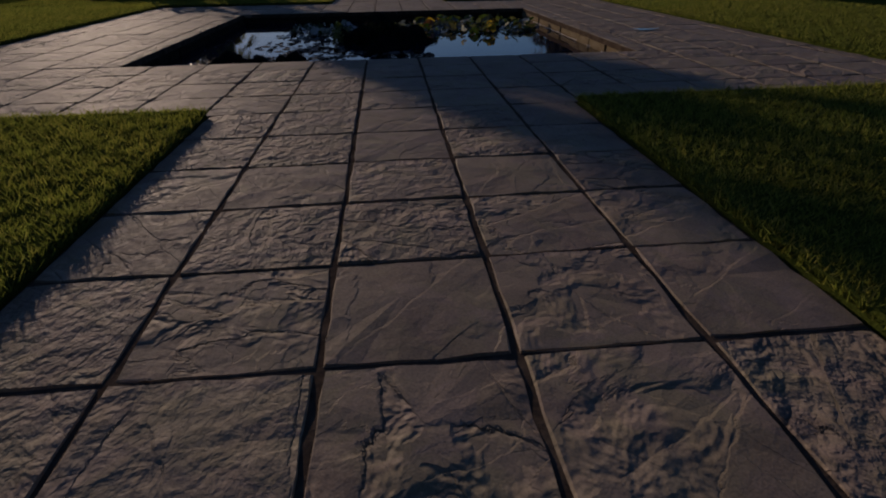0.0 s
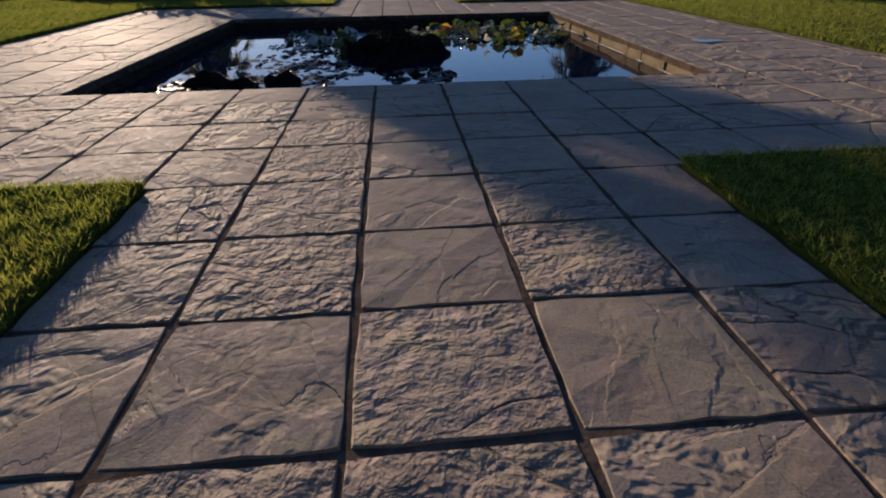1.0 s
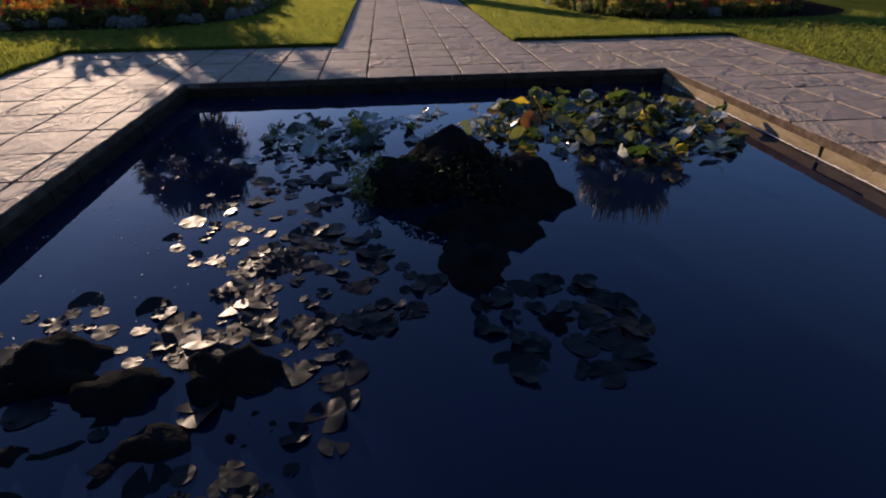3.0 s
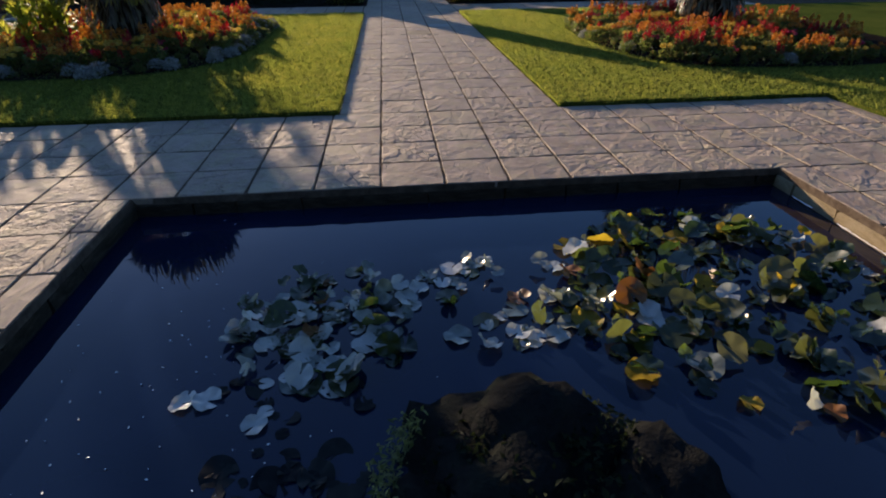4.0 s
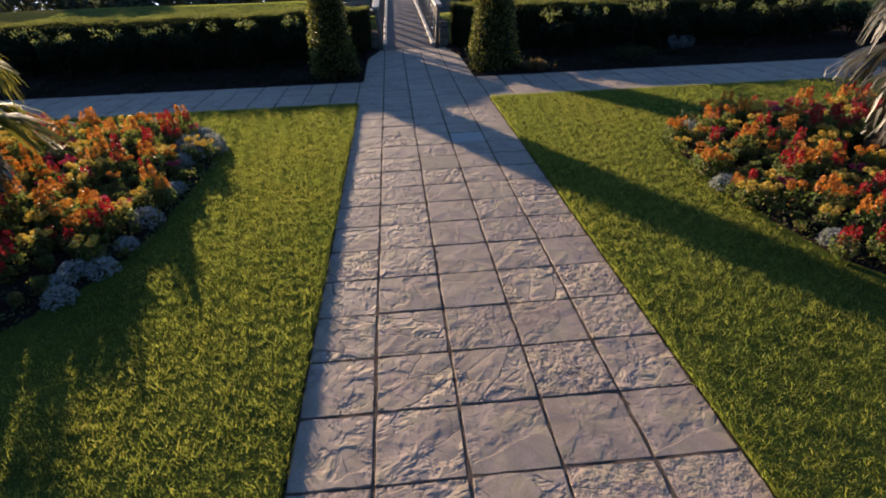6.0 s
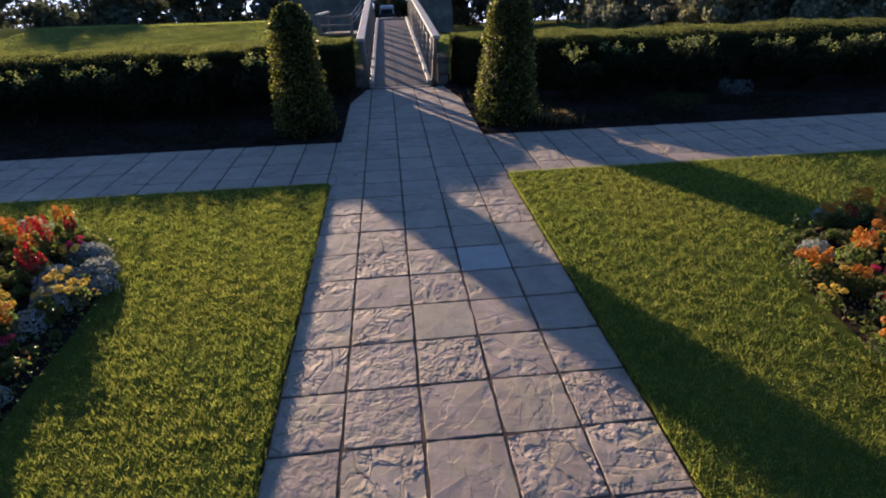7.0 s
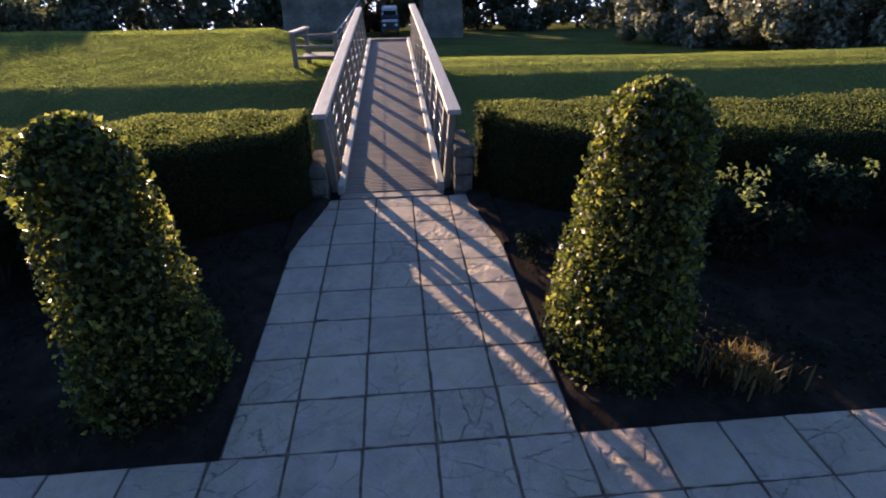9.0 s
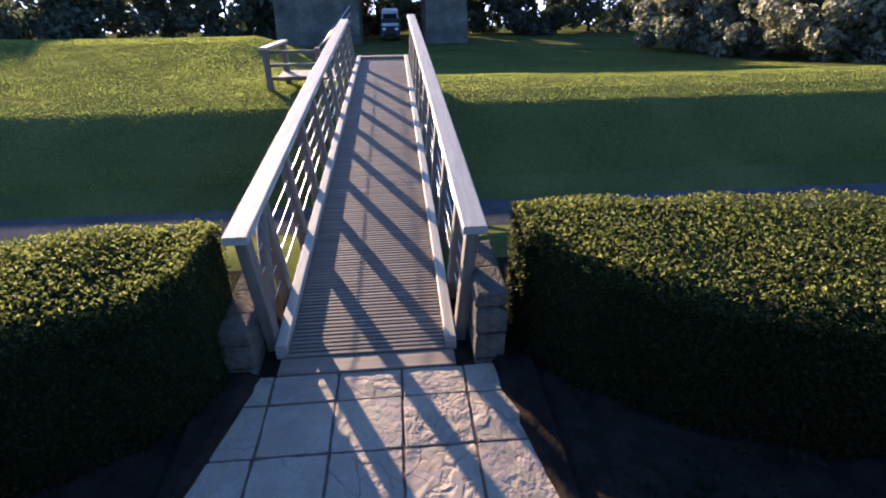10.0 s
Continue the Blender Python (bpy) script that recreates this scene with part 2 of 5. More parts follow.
M_PADY = leaf_material("lily_pad_yellow", [(0.26, 0.22, 0.02), (0.18, 0.20, 0.025), (0.32, 0.20, 0.02)], 0.45, 0.5, 0.25, 1.6)
M_PADB = leaf_material("lily_pad_brown", [(0.20, 0.08, 0.02), (0.30, 0.12, 0.02), (0.12, 0.05, 0.02)], 0.45, 0.3, 0.4)
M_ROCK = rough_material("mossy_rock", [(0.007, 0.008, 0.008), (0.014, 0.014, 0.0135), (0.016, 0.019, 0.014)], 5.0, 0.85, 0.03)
M_BOX = leaf_material("hedge_leaf", [(0.013, 0.016, 0.007), (0.018, 0.022, 0.009), (0.025, 0.028, 0.011), (0.042, 0.042, 0.016)], 0.6, 0.38, 0.06, 3.5)
M_IVY = leaf_material("topiary_leaf", [(0.013, 0.018, 0.005), (0.020, 0.026, 0.007), (0.056, 0.061, 0.014), (0.17, 0.155, 0.038)], 0.40, 0.36, 0.2, 3.6)
# Brighter copy of the hedge leaf, with the sunlight on the top put in
M_HEDGE_SUNLIT = leaf_material("hedge_leaf_sunlit", [(0.016, 0.019, 0.006), (0.021, 0.025, 0.008), (0.028, 0.032, 0.010), (0.045, 0.045, 0.017)], 0.55, 0.60, 0.10, 5.6)
# Dark colour stands for the shade deep inside the foliage
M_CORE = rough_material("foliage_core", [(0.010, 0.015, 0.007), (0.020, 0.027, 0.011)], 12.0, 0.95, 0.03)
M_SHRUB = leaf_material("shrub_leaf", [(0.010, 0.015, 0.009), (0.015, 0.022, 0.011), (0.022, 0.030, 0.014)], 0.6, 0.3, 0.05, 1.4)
# Leaf colour with the sunlight already in it, for tips that catch the sun
M_LIT_TIP = leaf_material("lit_tip_leaf", [(0.07, 0.09, 0.03), (0.12, 0.14, 0.05), (0.18, 0.19, 0.08)], 0.5, 0.45, 0.2, 1.9)
M_TREE = leaf_material("tree_leaf", [(0.055, 0.062, 0.042), (0.11, 0.115, 0.076), (0.18, 0.18, 0.12), (0.31, 0.29, 0.2)], 0.5, 0.35, 0.5, 1.5)
M_FARLEAF = leaf_material("far_leaf", [(0.036, 0.045, 0.032), (0.06, 0.072, 0.046), (0.10, 0.106, 0.066)], 0.6, 0.35, 0.3, 1.8)
M_BARK = rough_material("bark", [(0.03, 0.022, 0.016), (0.07, 0.052, 0.036)], 6.0, 0.95, 0.03)
M_DEAD = leaf_material("dead_frond", [(0.04, 0.03, 0.018), (0.08, 0.066, 0.036), (0.14, 0.12, 0.07), (0.06, 0.066, 0.03)], 0.45, 0.3, 0.45)
# Yellow glow of the sun behind these fronds is put into their colour
M_FROND_BACKLIT = leaf_material("backlit_frond", [(0.10, 0.10, 0.02), (0.17, 0.16, 0.03), (0.24, 0.20, 0.05)], 0.6, 0.5, 0.1, 1.8)
M_STRAW = leaf_material("straw_blade", [(0.06, 0.04, 0.02), (0.12, 0.085, 0.03), (0.15, 0.11, 0.045), (0.09, 0.045, 0.03)], 0.55, 0.45, 0.2, 1.8)
M_DUSTY = leaf_material("dusty_leaf", [(0.06, 0.07, 0.07), (0.09, 0.10, 0.10), (0.13, 0.14, 0.14)], 0.65, 0.2, 0.2)
M_FROND = leaf_material("green_frond", [(0.05, 0.075, 0.014), (0.10, 0.12, 0.02), (0.17, 0.17, 0.03)], 0.42, 0.4)
M_FLEAF = leaf_material("bedding_leaf", [(0.035, 0.060, 0.018), (0.06, 0.09, 0.022), (0.10, 0.11, 0.03), (0.09, 0.05, 0.03)], 0.5, 0.45, 0.25, 2.6)
M_BROAD = leaf_material("broad_leaf", [(0.10, 0.13, 0.02), (0.17, 0.19, 0.025), (0.25, 0.24, 0.04)], 0.6, 0.6, 0.1, 2.4)
M_RED = leaf_material("red_petal", [(0.36, 0.012, 0.02), (0.48, 0.03, 0.03), (0.30, 0.01, 0.03)], 0.55, 0.4, 0.25)
M_PINK = leaf_material("pink_petal", [(0.50, 0.05, 0.12), (0.42, 0.02, 0.09), (0.56, 0.12, 0.16)], 0.55, 0.4, 0.25)
M_ORANGE = leaf_material("orange_petal", [(0.50, 0.15, 0.02), (0.60, 0.26, 0.04), (0.42, 0.12, 0.02)], 0.55, 0.4, 0.25)
M_YELLOW = leaf_material("yellow_petal", [(0.60, 0.40, 0.05), (0.66, 0.50, 0.12), (0.52, 0.32, 0.03)], 0.55, 0.4, 0.25)
M_SILVER = leaf_material("silver_leaf", [(0.20, 0.215, 0.21), (0.31, 0.33, 0.325), (0.44, 0.46, 0.45)], 0.65, 0.35, 0.1)
M_DECK = wood_material("deck_timber", (0.10, 0.070, 0.048), (0.21, 0.152, 0.108))
M_RAIL = wood_material("rail_timber", (0.25, 0.215, 0.17), (0.44, 0.385, 0.31), (14.0, 0.6, 14.0))
M_POST = wood_material("post_timber", (0.10, 0.075, 0.055), (0.20, 0.155, 0.115), (14.0, 14.0, 0.6))
M_WIRE = plain("rail_wire", (0.55, 0.55, 0.55), 0.3, 1.0)
M_TOWER = rough_material("tower_stone", [(0.06, 0.055, 0.045), (0.12, 0.105, 0.085), (0.19, 0.165, 0.13)], 1.1, 0.92, 0.05, 8.0, 9.0)
M_GLASS = plain("dark_glass", (0.02, 0.025, 0.03), 0.08)
M_WHITE = plain("white_board", (0.75, 0.75, 0.73), 0.5)
M_DARK = plain("dark_paint", (0.02, 0.022, 0.026), 0.4)
M_TRACK = rough_material("moat_floor", [(0.05, 0.05, 0.05), (0.09, 0.088, 0.085)], 2.0, 0.9, 0.01)


# ---- mesh helpers ----
def mesh_np(name, verts, faces, mat, smooth=False):
    """A mesh from arrays; faces is a table of triangles or of quads."""
    verts, faces = np.asarray(verts, np.float32).reshape(-1, 3), np.asarray(faces, np.int32)
    n, k = faces.shape
    me = bpy.data.meshes.new(name)
    me.vertices.add(len(verts))
    me.vertices.foreach_set("co", verts.ravel())
    me.loops.add(n * k)
    me.loops.foreach_set("vertex_index", faces.ravel())
    me.polygons.add(n)
    me.polygons.foreach_set("loop_start", np.arange(0, n * k, k, dtype=np.int32))
    me.polygons.foreach_set("loop_total", np.full(n, k, np.int32))
    if smooth:
        me.polygons.foreach_set("use_smooth", np.ones(n, bool))
    me.materials.append(mat)
    me.update(calc_edges=True)
    return me


def bm_mesh(name, bm, mat, smooth=False):
    me = bpy.data.meshes.new(name)
    bm.normal_update()
    bm.to_mesh(me)
    bm.free()
    me.materials.append(mat)
    if smooth:
        me.polygons.foreach_set("use_smooth", np.ones(len(me.polygons), bool))
    return me


def part(name, me, parent=None, label="", m=None, kind=""):
    """Links one mesh as a part of a thing or of a part."""
    ob = new(name, me)
    if parent is not None:
        ob.parent = parent
    if m is not None:
        ob.matrix_basis = m
    return tagged(ob, label=label, kind=kind)


def thing(name, label, category, m=None, group="", kind=""):
    ob = new(name)
    ob.empty_display_size = 0.1
    if m is not None:
        ob.matrix_basis = m
    return tagged(ob, label, category, group, kind)


def block(bm, x0, x1, y0, y1, z0, z1, ch=0.006):
    """A box with chamfered upper and lower edges."""
    ch = min(ch, (x1 - x0) / 3, (y1 - y0) / 3, (z1 - z0) / 3)
    rings = []
    for z, d in ((z0, ch), (z0 + ch, 0), (z1 - ch, 0), (z1, ch)):
        rings.append([bm.verts.new(p) for p in ((x0 + d, y0 + d, z), (x1 - d, y0 + d, z), (x1 - d, y1 - d, z), (x0 + d, y1 - d, z))])
    for a, b in zip(rings, rings[1:]):
        for k in range(4):
            bm.faces.new((a[k], a[(k + 1) % 4], b[(k + 1) % 4], b[k]))
    bm.faces.new(rings[0][::-1])
    bm.faces.new(rings[-1])
    return bm


def block_mesh(name, mat, *dims, ch=0.006):
    return bm_mesh(name, block(bmesh.new(), *dims, ch=ch), mat)


def tube(bm, pts, radii, sides=8):
    """A tapered tube along points, closed at the ends."""
    rings = []
    for k, p in enumerate(pts):
        a, b = Vector(pts[max(k - 1, 0)]), Vector(pts[min(k + 1, len(pts) - 1)])
        q = (b - a).to_track_quat("Z", "Y")
        rings.append([bm.verts.new(Vector(p) + q @ Vector((radii[k] * math.cos(t), radii[k] * math.sin(t), 0))) for t in [2 * math.pi * s / sides for s in range(sides)]])
    for a, b in zip(rings, rings[1:]):
        for k in range(sides):
            bm.faces.new((a[k], a[(k + 1) % sides], b[(k + 1) % sides], b[k]))
    bm.faces.new(rings[0][::-1])
    bm.faces.new(rings[-1])
    return bm


def leaf_cloud(name, pts, nrm, size, mat, rng, spread=0.9, aspect=0.55, lift=0.0):
    """Many small four-cornered leaves at points, facing roughly along their normals."""
    pts, nrm = np.asarray(pts, float), np.asarray(nrm, float)
    n = len(pts)
    d = nrm + rng.normal(0, spread, (n, 3))
    d /= np.linalg.norm(d, axis=1)[:, None] + 1e-9
    t = np.cross(d, rng.normal(0, 1, (n, 3)))
    t /= np.linalg.norm(t, axis=1)[:, None] + 1e-9
    u = np.cross(d, t)
    s = size * rng.uniform(0.65, 1.35, n)[:, None]
    c = pts + nrm * (lift * rng.uniform(-1, 1, n)[:, None])
    fold = d * s * 0.18
    v = np.stack([c - t * s * 0.5, c + u * s * aspect * 0.5 + fold, c + t * s * 0.5, c - u * s * aspect * 0.5 + fold], 1).reshape(-1, 3)
    k = np.arange(n)[:, None] * 4
    f = np.concatenate([k + [0, 1, 2], k + [0, 2, 3]], 1).reshape(-1, 3)
    return mesh_np(name, v, f, mat)


def blades(name, base, height, width, lean, mat, rng):
    """Upright grass blades: one triangle each."""
    n = len(base)
    a = rng.uniform(0, 2 * math.pi, n)
    w = np.stack([np.cos(a), np.sin(a), 0 * a], 1) * (width * rng.uniform(0.6, 1.3, n))[:, None]
    h = height * rng.uniform(0.5, 1.25, n)
    tip = np.stack([rng.normal(0, lean, n) * h, rng.normal(0, lean, n) * h, h], 1)
    v = np.stack([base - w, base + w, base + tip], 1).reshape(-1, 3)
    return mesh_np(name, v, np.arange(3 * n).reshape(-1, 3), mat)


def strap(pts, widths, up=(0, 0, 1)):
    """A folded strap leaf along points: vertices and quads."""
    pts = np.asarray(pts, float)
    d = np.gradient(pts, axis=0)
    s = np.cross(d, up)
    s /= np.linalg.norm(s, axis=1)[:, None] + 1e-6
    w = np.asarray(widths)[:, None]
    v = np.concatenate([pts - s * w, pts + s * w])
    k = len(pts)
    f = [(i, i + 1, k + i + 1, k + i) for i in range(k - 1)]
    return v, f


def straps_mesh(name, leaves, mat):
    vs, fs, base = [], [], 0
    for pts, widths in leaves:
        v, f = strap(pts, widths)
        vs.append(v)
        fs += [[base + q for q in quad] for quad in f]
        base += len(v)
    return mesh_np(name, np.concatenate(vs), fs, mat)


# ---- plan, metres ----
POOL = (-2.09, 2.46, 3.09, 7.61)
TERRACE = (-4.0, 4.22, 1.346, 9.40)
WATER_Z = -0.14
PUDDLE = (3.17, 4.49)


# ---- ground, one sheet to the horizon ----
def smoothstep(a, b, t):
    t = np.clip((t - a) / (b - a), 0, 1)
    return t * t * (3 - 2 * t)


MID = np.array([(-600, -0.06), (24.67, -0.06), (25.43, -0.28), (27.36, -1.08), (28.5, -1.14), (32.06, -0.23), (33.03, -0.18), (34.84, -0.28), (36.24, -0.45), (37.36, -0.67), (41.0, -1.44), (47.22, -2.18), (58.0, -2.78), (70.0, -3.38), (95.0, -5.13), (150.0, -12.99), (350.0, -60.0), (4000.0, -60.0)])
LEFT = np.array([(-600, -0.06), (24.67, -0.06), (25.43, -0.28), (27.36, -1.08), (28.5, -1.14), (32.22, -0.27), (33.51, -0.19), (36.8, -0.09), (41.0, 0.07), (44.11, -0.09), (51.89, -1.63), (58.0, -2.64), (70.0, -3.38), (95.0, -5.13), (150.0, -12.99), (350.0, -60.0), (4000.0, -60.0)])


def ground_z(x, y):
    x, y = np.asarray(x, float), np.asarray(y, float)
    wob = 0.04 * np.sin(x * 0.31 + 1.0) * smoothstep(31.0, 37.0, y)
    left = smoothstep(-1.5, -5.5, x)
    z = np.interp(y, MID[:, 0], MID[:, 1]) * (1 - left) + np.interp(y, LEFT[:, 0], LEFT[:, 1]) * left + wob * (np.abs(x) > 0.1)
    hole = (x > POOL[0] - 0.12) & (x < POOL[1] + 0.12) & (y > POOL[2] - 0.12) & (y < POOL[3] + 0.12)
    return np.where(hole, -1.0, z)


def build_ground():
    xs = np.unique(np.concatenate([np.linspace(-40, 40, 81), np.linspace(-2000, 2000, 41), [POOL[0] - 0.13, POOL[0] - 0.11, POOL[1] + 0.11, POOL[1] + 0.13]]))
    ys = np.unique(np.concatenate([np.linspace(-20, 24, 23), np.linspace(24, 76, 105), np.linspace(-600, 3000, 61), np.linspace(76, 370, 40), [POOL[2] - 0.13, POOL[2] - 0.11, POOL[3] + 0.11, POOL[3] + 0.13]]))
    gx, gy = np.meshgrid(xs, ys)
    v = np.stack([gx, gy, ground_z(gx, gy)], -1).reshape(-1, 3)
    w = len(xs)
    i, j = np.meshgrid(np.arange(w - 1), np.arange(len(ys) - 1))
    a = (j * w + i).ravel()
    ob = new("ground", mesh_np("ground", v, np.stack([a, a + 1, a + w + 1, a + w], 1), M_GROUND, True))
    tagged(ob, "grassy ground falling into a moat and away beyond", "ground", kind="structure")


build_ground()

# Glowing sheet: haze and sky brightness below the horizon are put into its colour
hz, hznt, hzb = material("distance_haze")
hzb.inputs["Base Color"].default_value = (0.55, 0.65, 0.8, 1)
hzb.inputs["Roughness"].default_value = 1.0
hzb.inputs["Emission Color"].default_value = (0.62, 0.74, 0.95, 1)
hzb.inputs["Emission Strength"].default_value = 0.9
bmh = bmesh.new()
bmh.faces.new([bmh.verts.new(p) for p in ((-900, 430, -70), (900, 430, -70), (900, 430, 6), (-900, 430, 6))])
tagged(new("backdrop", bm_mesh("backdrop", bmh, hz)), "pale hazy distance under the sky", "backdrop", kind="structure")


MOAT_Z = float(np.interp(27.8, MID[:, 0], MID[:, 1])) + 0.02


# ---- beds under the paving, lawns ----
def slab_of(name, rects, z0, z1, mat, label, category):
    bm = bmesh.new()
    for x0, x1, y0, y1 in rects:
        block(bm, x0, x1, y0, y1, z0, z1, 0.003)
    return tagged(new(name, bm_mesh(name, bm, mat)), label, category, kind="structure")


slab_of("moat_track", [(-30.0, 30.0, 27.15, 28.5)], -1.15, MOAT_Z, M_TRACK, "dark gravel track along the bottom of the moat", "track")
TR, PL = TERRACE, POOL
terrace_rects = [(TR[0], TR[1], TR[2], PL[2]), (TR[0], PL[0], PL[2], PL[3]), (PL[1], TR[1], PL[2], PL[3]), (TR[0], TR[1], PL[3], TR[3])]
path_near = slab_of("path_near", [(-0.865, 1.315, -4.5, 1.346)], -0.06, -0.007, M_MORTAR, "paved garden path of square riven slabs with dark joints", "path")
terrace = slab_of("pool_terrace", terrace_rects, -0.06, -0.007, M_MORTAR, "terrace of square riven slabs round a sunken pool", "terrace")
path_far = slab_of("path_far", [(-0.86, 1.335, 9.40, 17.455)], -0.06, -0.007, M_MORTAR, "paved garden path between two lawns", "path")
path_cross = slab_of("path_cross", [(-16.0, 16.0, 17.455, 19.26)], -0.06, -0.007, M_MORTAR, "paved cross path along the planting beds", "path")
path_bridge = slab_of("path_bridge", [(-0.85, 1.34, 19.26, 23.09)], -0.06, -0.007, M_MORTAR, "paved path leading to the footbridge", "path")

LAWNS = [("left of the near path", (-14.0, -0.875, -12.0, 1.336)), ("right of the near path", (1.325, 14.0, -12.0, 1.336)),
         ("west of the pool", (-14.0, TR[0] - 0.01, 1.336, 9.41)), ("east of the pool", (TR[1] + 0.01, 14.0, 1.336, 9.41)),
         ("left of the far path", (-14.0, -0.87, 9.41, 17.445)), ("right of the far path", (1.345, 14.0, 9.41, 17.445))]
BED_L, BED_R = (-4.80, 13.95, 2.45, 2.80), (5.30, 13.15, 2.45, 2.60)


def bed_inside(x, y, bed, grow=0.0):
    cx, cy, hx, hy = bed
    return (np.abs((x - cx) / (hx + grow)) ** 3.2 + np.abs((y - cy) / (hy + grow)) ** 3.2) < 1


def build_lawn(where, rect, rng):
    x0, x1, y0, y1 = rect
    lawn = slab_of("lawn", [rect], -0.058, 0.036, M_TURF, "short mown lawn with trimmed edges", "lawn")
    # blades thin out away from the paths
    n = int((x1 - x0) * (y1 - y0) * 8000)
    x, y = rng.uniform(x0, x1, n), rng.uniform(y0, y1, n)
    keep = (np.abs(x) < 7.5) & (y > -3.2)
    near = np.minimum(np.abs(x + 0.87), np.abs(x - 1.33))
    if y1 < 2 or y0 > 9:
        keep &= rng.uniform(0, 1, n) < np.clip(1.15 - near * 0.19, 0.2, 1)
    else:
        keep &= rng.uniform(0, 1, n) < 0.35
    keep &= ~bed_inside(x, y, BED_L) & ~bed_inside(x, y, BED_R)
    x, y = x[keep], y[keep]
    clump = np.zeros(len(x))
    for wave in (0.21, 0.13, 0.085, 0.06):
        for turn in rng.uniform(0, math.pi, 3):
            clump += np.sin((x * math.cos(turn) + y * math.sin(turn)) * 2 * math.pi / wave + rng.uniform(0, 6.28) + np.sin(x * 3 + y * 2.2))
    tuft = np.clip(0.95 + 0.13 * clump, 0.4, 1.8)
    base = np.stack([x, y, np.full(len(x), 0.033)], 1)
    me = blades("grass", base, 0.029 * tuft, 0.0030, 0.55, M_BLADE, rng)
    tagged(new("grass", me), "fresh green mown grass blades on the lawn", "grass", kind="stuff")
    # longer blades hang ragged over the trimmed edges
    ex, ey = [], []
    for (ax, ay), (bx, by) in (((x0, y0), (x0, y1)), ((x1, y0), (x1, y1)), ((x0, y0), (x1, y0)), ((x0, y1), (x1, y1))):
        if max(abs(ax), abs(bx)) > 13 and ax == bx:
            continue
        m = int(math.hypot(bx - ax, by - ay) * 330)
        t = rng.uniform(0, 1, m)
        ex.append(ax + (bx - ax) * t + rng.normal(0, 0.009, m))
        ey.append(ay + (by - ay) * t + rng.normal(0, 0.009, m))
    ex, ey = np.concatenate(ex), np.concatenate(ey)
    ok = (np.abs(ex) < 7.5) & (ey > -3.2)
    edge = np.stack([ex[ok], ey[ok], np.full(ok.sum(), 0.012)], 1)
    tagged(new("grass_edge", blades("grass_edge", edge, 0.046 * (1 + 0 * edge[:, 0]), 0.0032, 0.55, M_BLADE, rng)), "longer grass blades along the lawn's trimmed edge", "grass", kind="stuff")
    return lawn


rng = np.random.default_rng(7)
for where, rect in LAWNS:
    build_lawn(where, rect, rng)

fg = np.random.default_rng(70)
n = 420000
gx, gy = fg.uniform(-17, 19, n), 29.3 + 26 * fg.uniform(0, 1, n) ** 1.4
keep = (np.abs(gx - 0.22) > 0.75) | (gy > 33.9)
gx, gy = gx[keep], gy[keep]
tagged(new("far_grass", blades("far_grass", np.stack([gx, gy, ground_z(gx, gy) - 0.004], 1), 0.026 * (0.8 + 0.2 * np.sin(gx * 3.1) * np.sin(gy * 2.7)), 0.011, 0.5, M_FARBLADE, fg)), "mown grass on the banks beyond the moat", "grass", kind="stuff")

for name, rect in (("planting_bed_1", (-16.0, -0.86, 19.27, 24.67)), ("planting_bed_2", (1.35, 16.0, 19.27, 24.67))):
    bm = bmesh.new()
    nx, ny = 60, 24
    gv = []
    for j in range(ny + 1):
        for i in range(nx + 1):
            x = rect[0] + (rect[1] - rect[0]) * i / nx
            y = rect[2] + (rect[3] - rect[2]) * j / ny
            edge = min(i, nx - i, j, ny - j, 2) / 2
            gv.append(bm.verts.new((x, y, -0.03 + 0.06 * edge + (0.03 * noise.noise(Vector((x * 2.5, y * 2.5, 0)))) * edge)))
    for j in range(ny):
        for i in range(nx):
            a = j * (nx + 1) + i
            bm.faces.new((gv[a], gv[a + 1], gv[a + nx + 2], gv[a + nx + 1]))
    tagged(new(name, bm_mesh(name, bm, M_SOIL, True)), "dark earth of the planting bed before the hedge", "soil", kind="structure")


def soil_wedge(name, corners, seed):
    """Earth spilling from the bed over the corner of the paving, higher at the hedge side."""
    a, b, c, d = [Vector(p) for p in corners]
    bm = bmesh.new()
    n = 14
    rows = []
    for j in range(n + 1):
        v = j / n
        row = []
        for i in range(n + 1):
            u = i / n
            p = (a * (1 - u) + b * u) * (1 - v) + (d * (1 - u) + c * u) * v
            p = p + Vector((0.03 * noise.noise(p * 4 + Vector((seed, 0, 0))) * u, 0, 0))
            p.z = -0.03 + 0.075 * min(1.0, 3.0 * (1 - u)) + 0.02 * noise.noise(p * 9)
            row.append(bm.verts.new(p))
        rows.append(row)
    for r0, r1 in zip(rows, rows[1:]):
        for i in range(n):
            bm.faces.new((r0[i], r0[i + 1], r1[i + 1], r1[i]))
    bmesh.ops.recalc_face_normals(bm, faces=bm.faces)
    tagged(new(name, bm_mesh(name, bm, M_SOIL, True)), "dark earth spilling over the edge of the bridge approach", "soil", kind="structure")


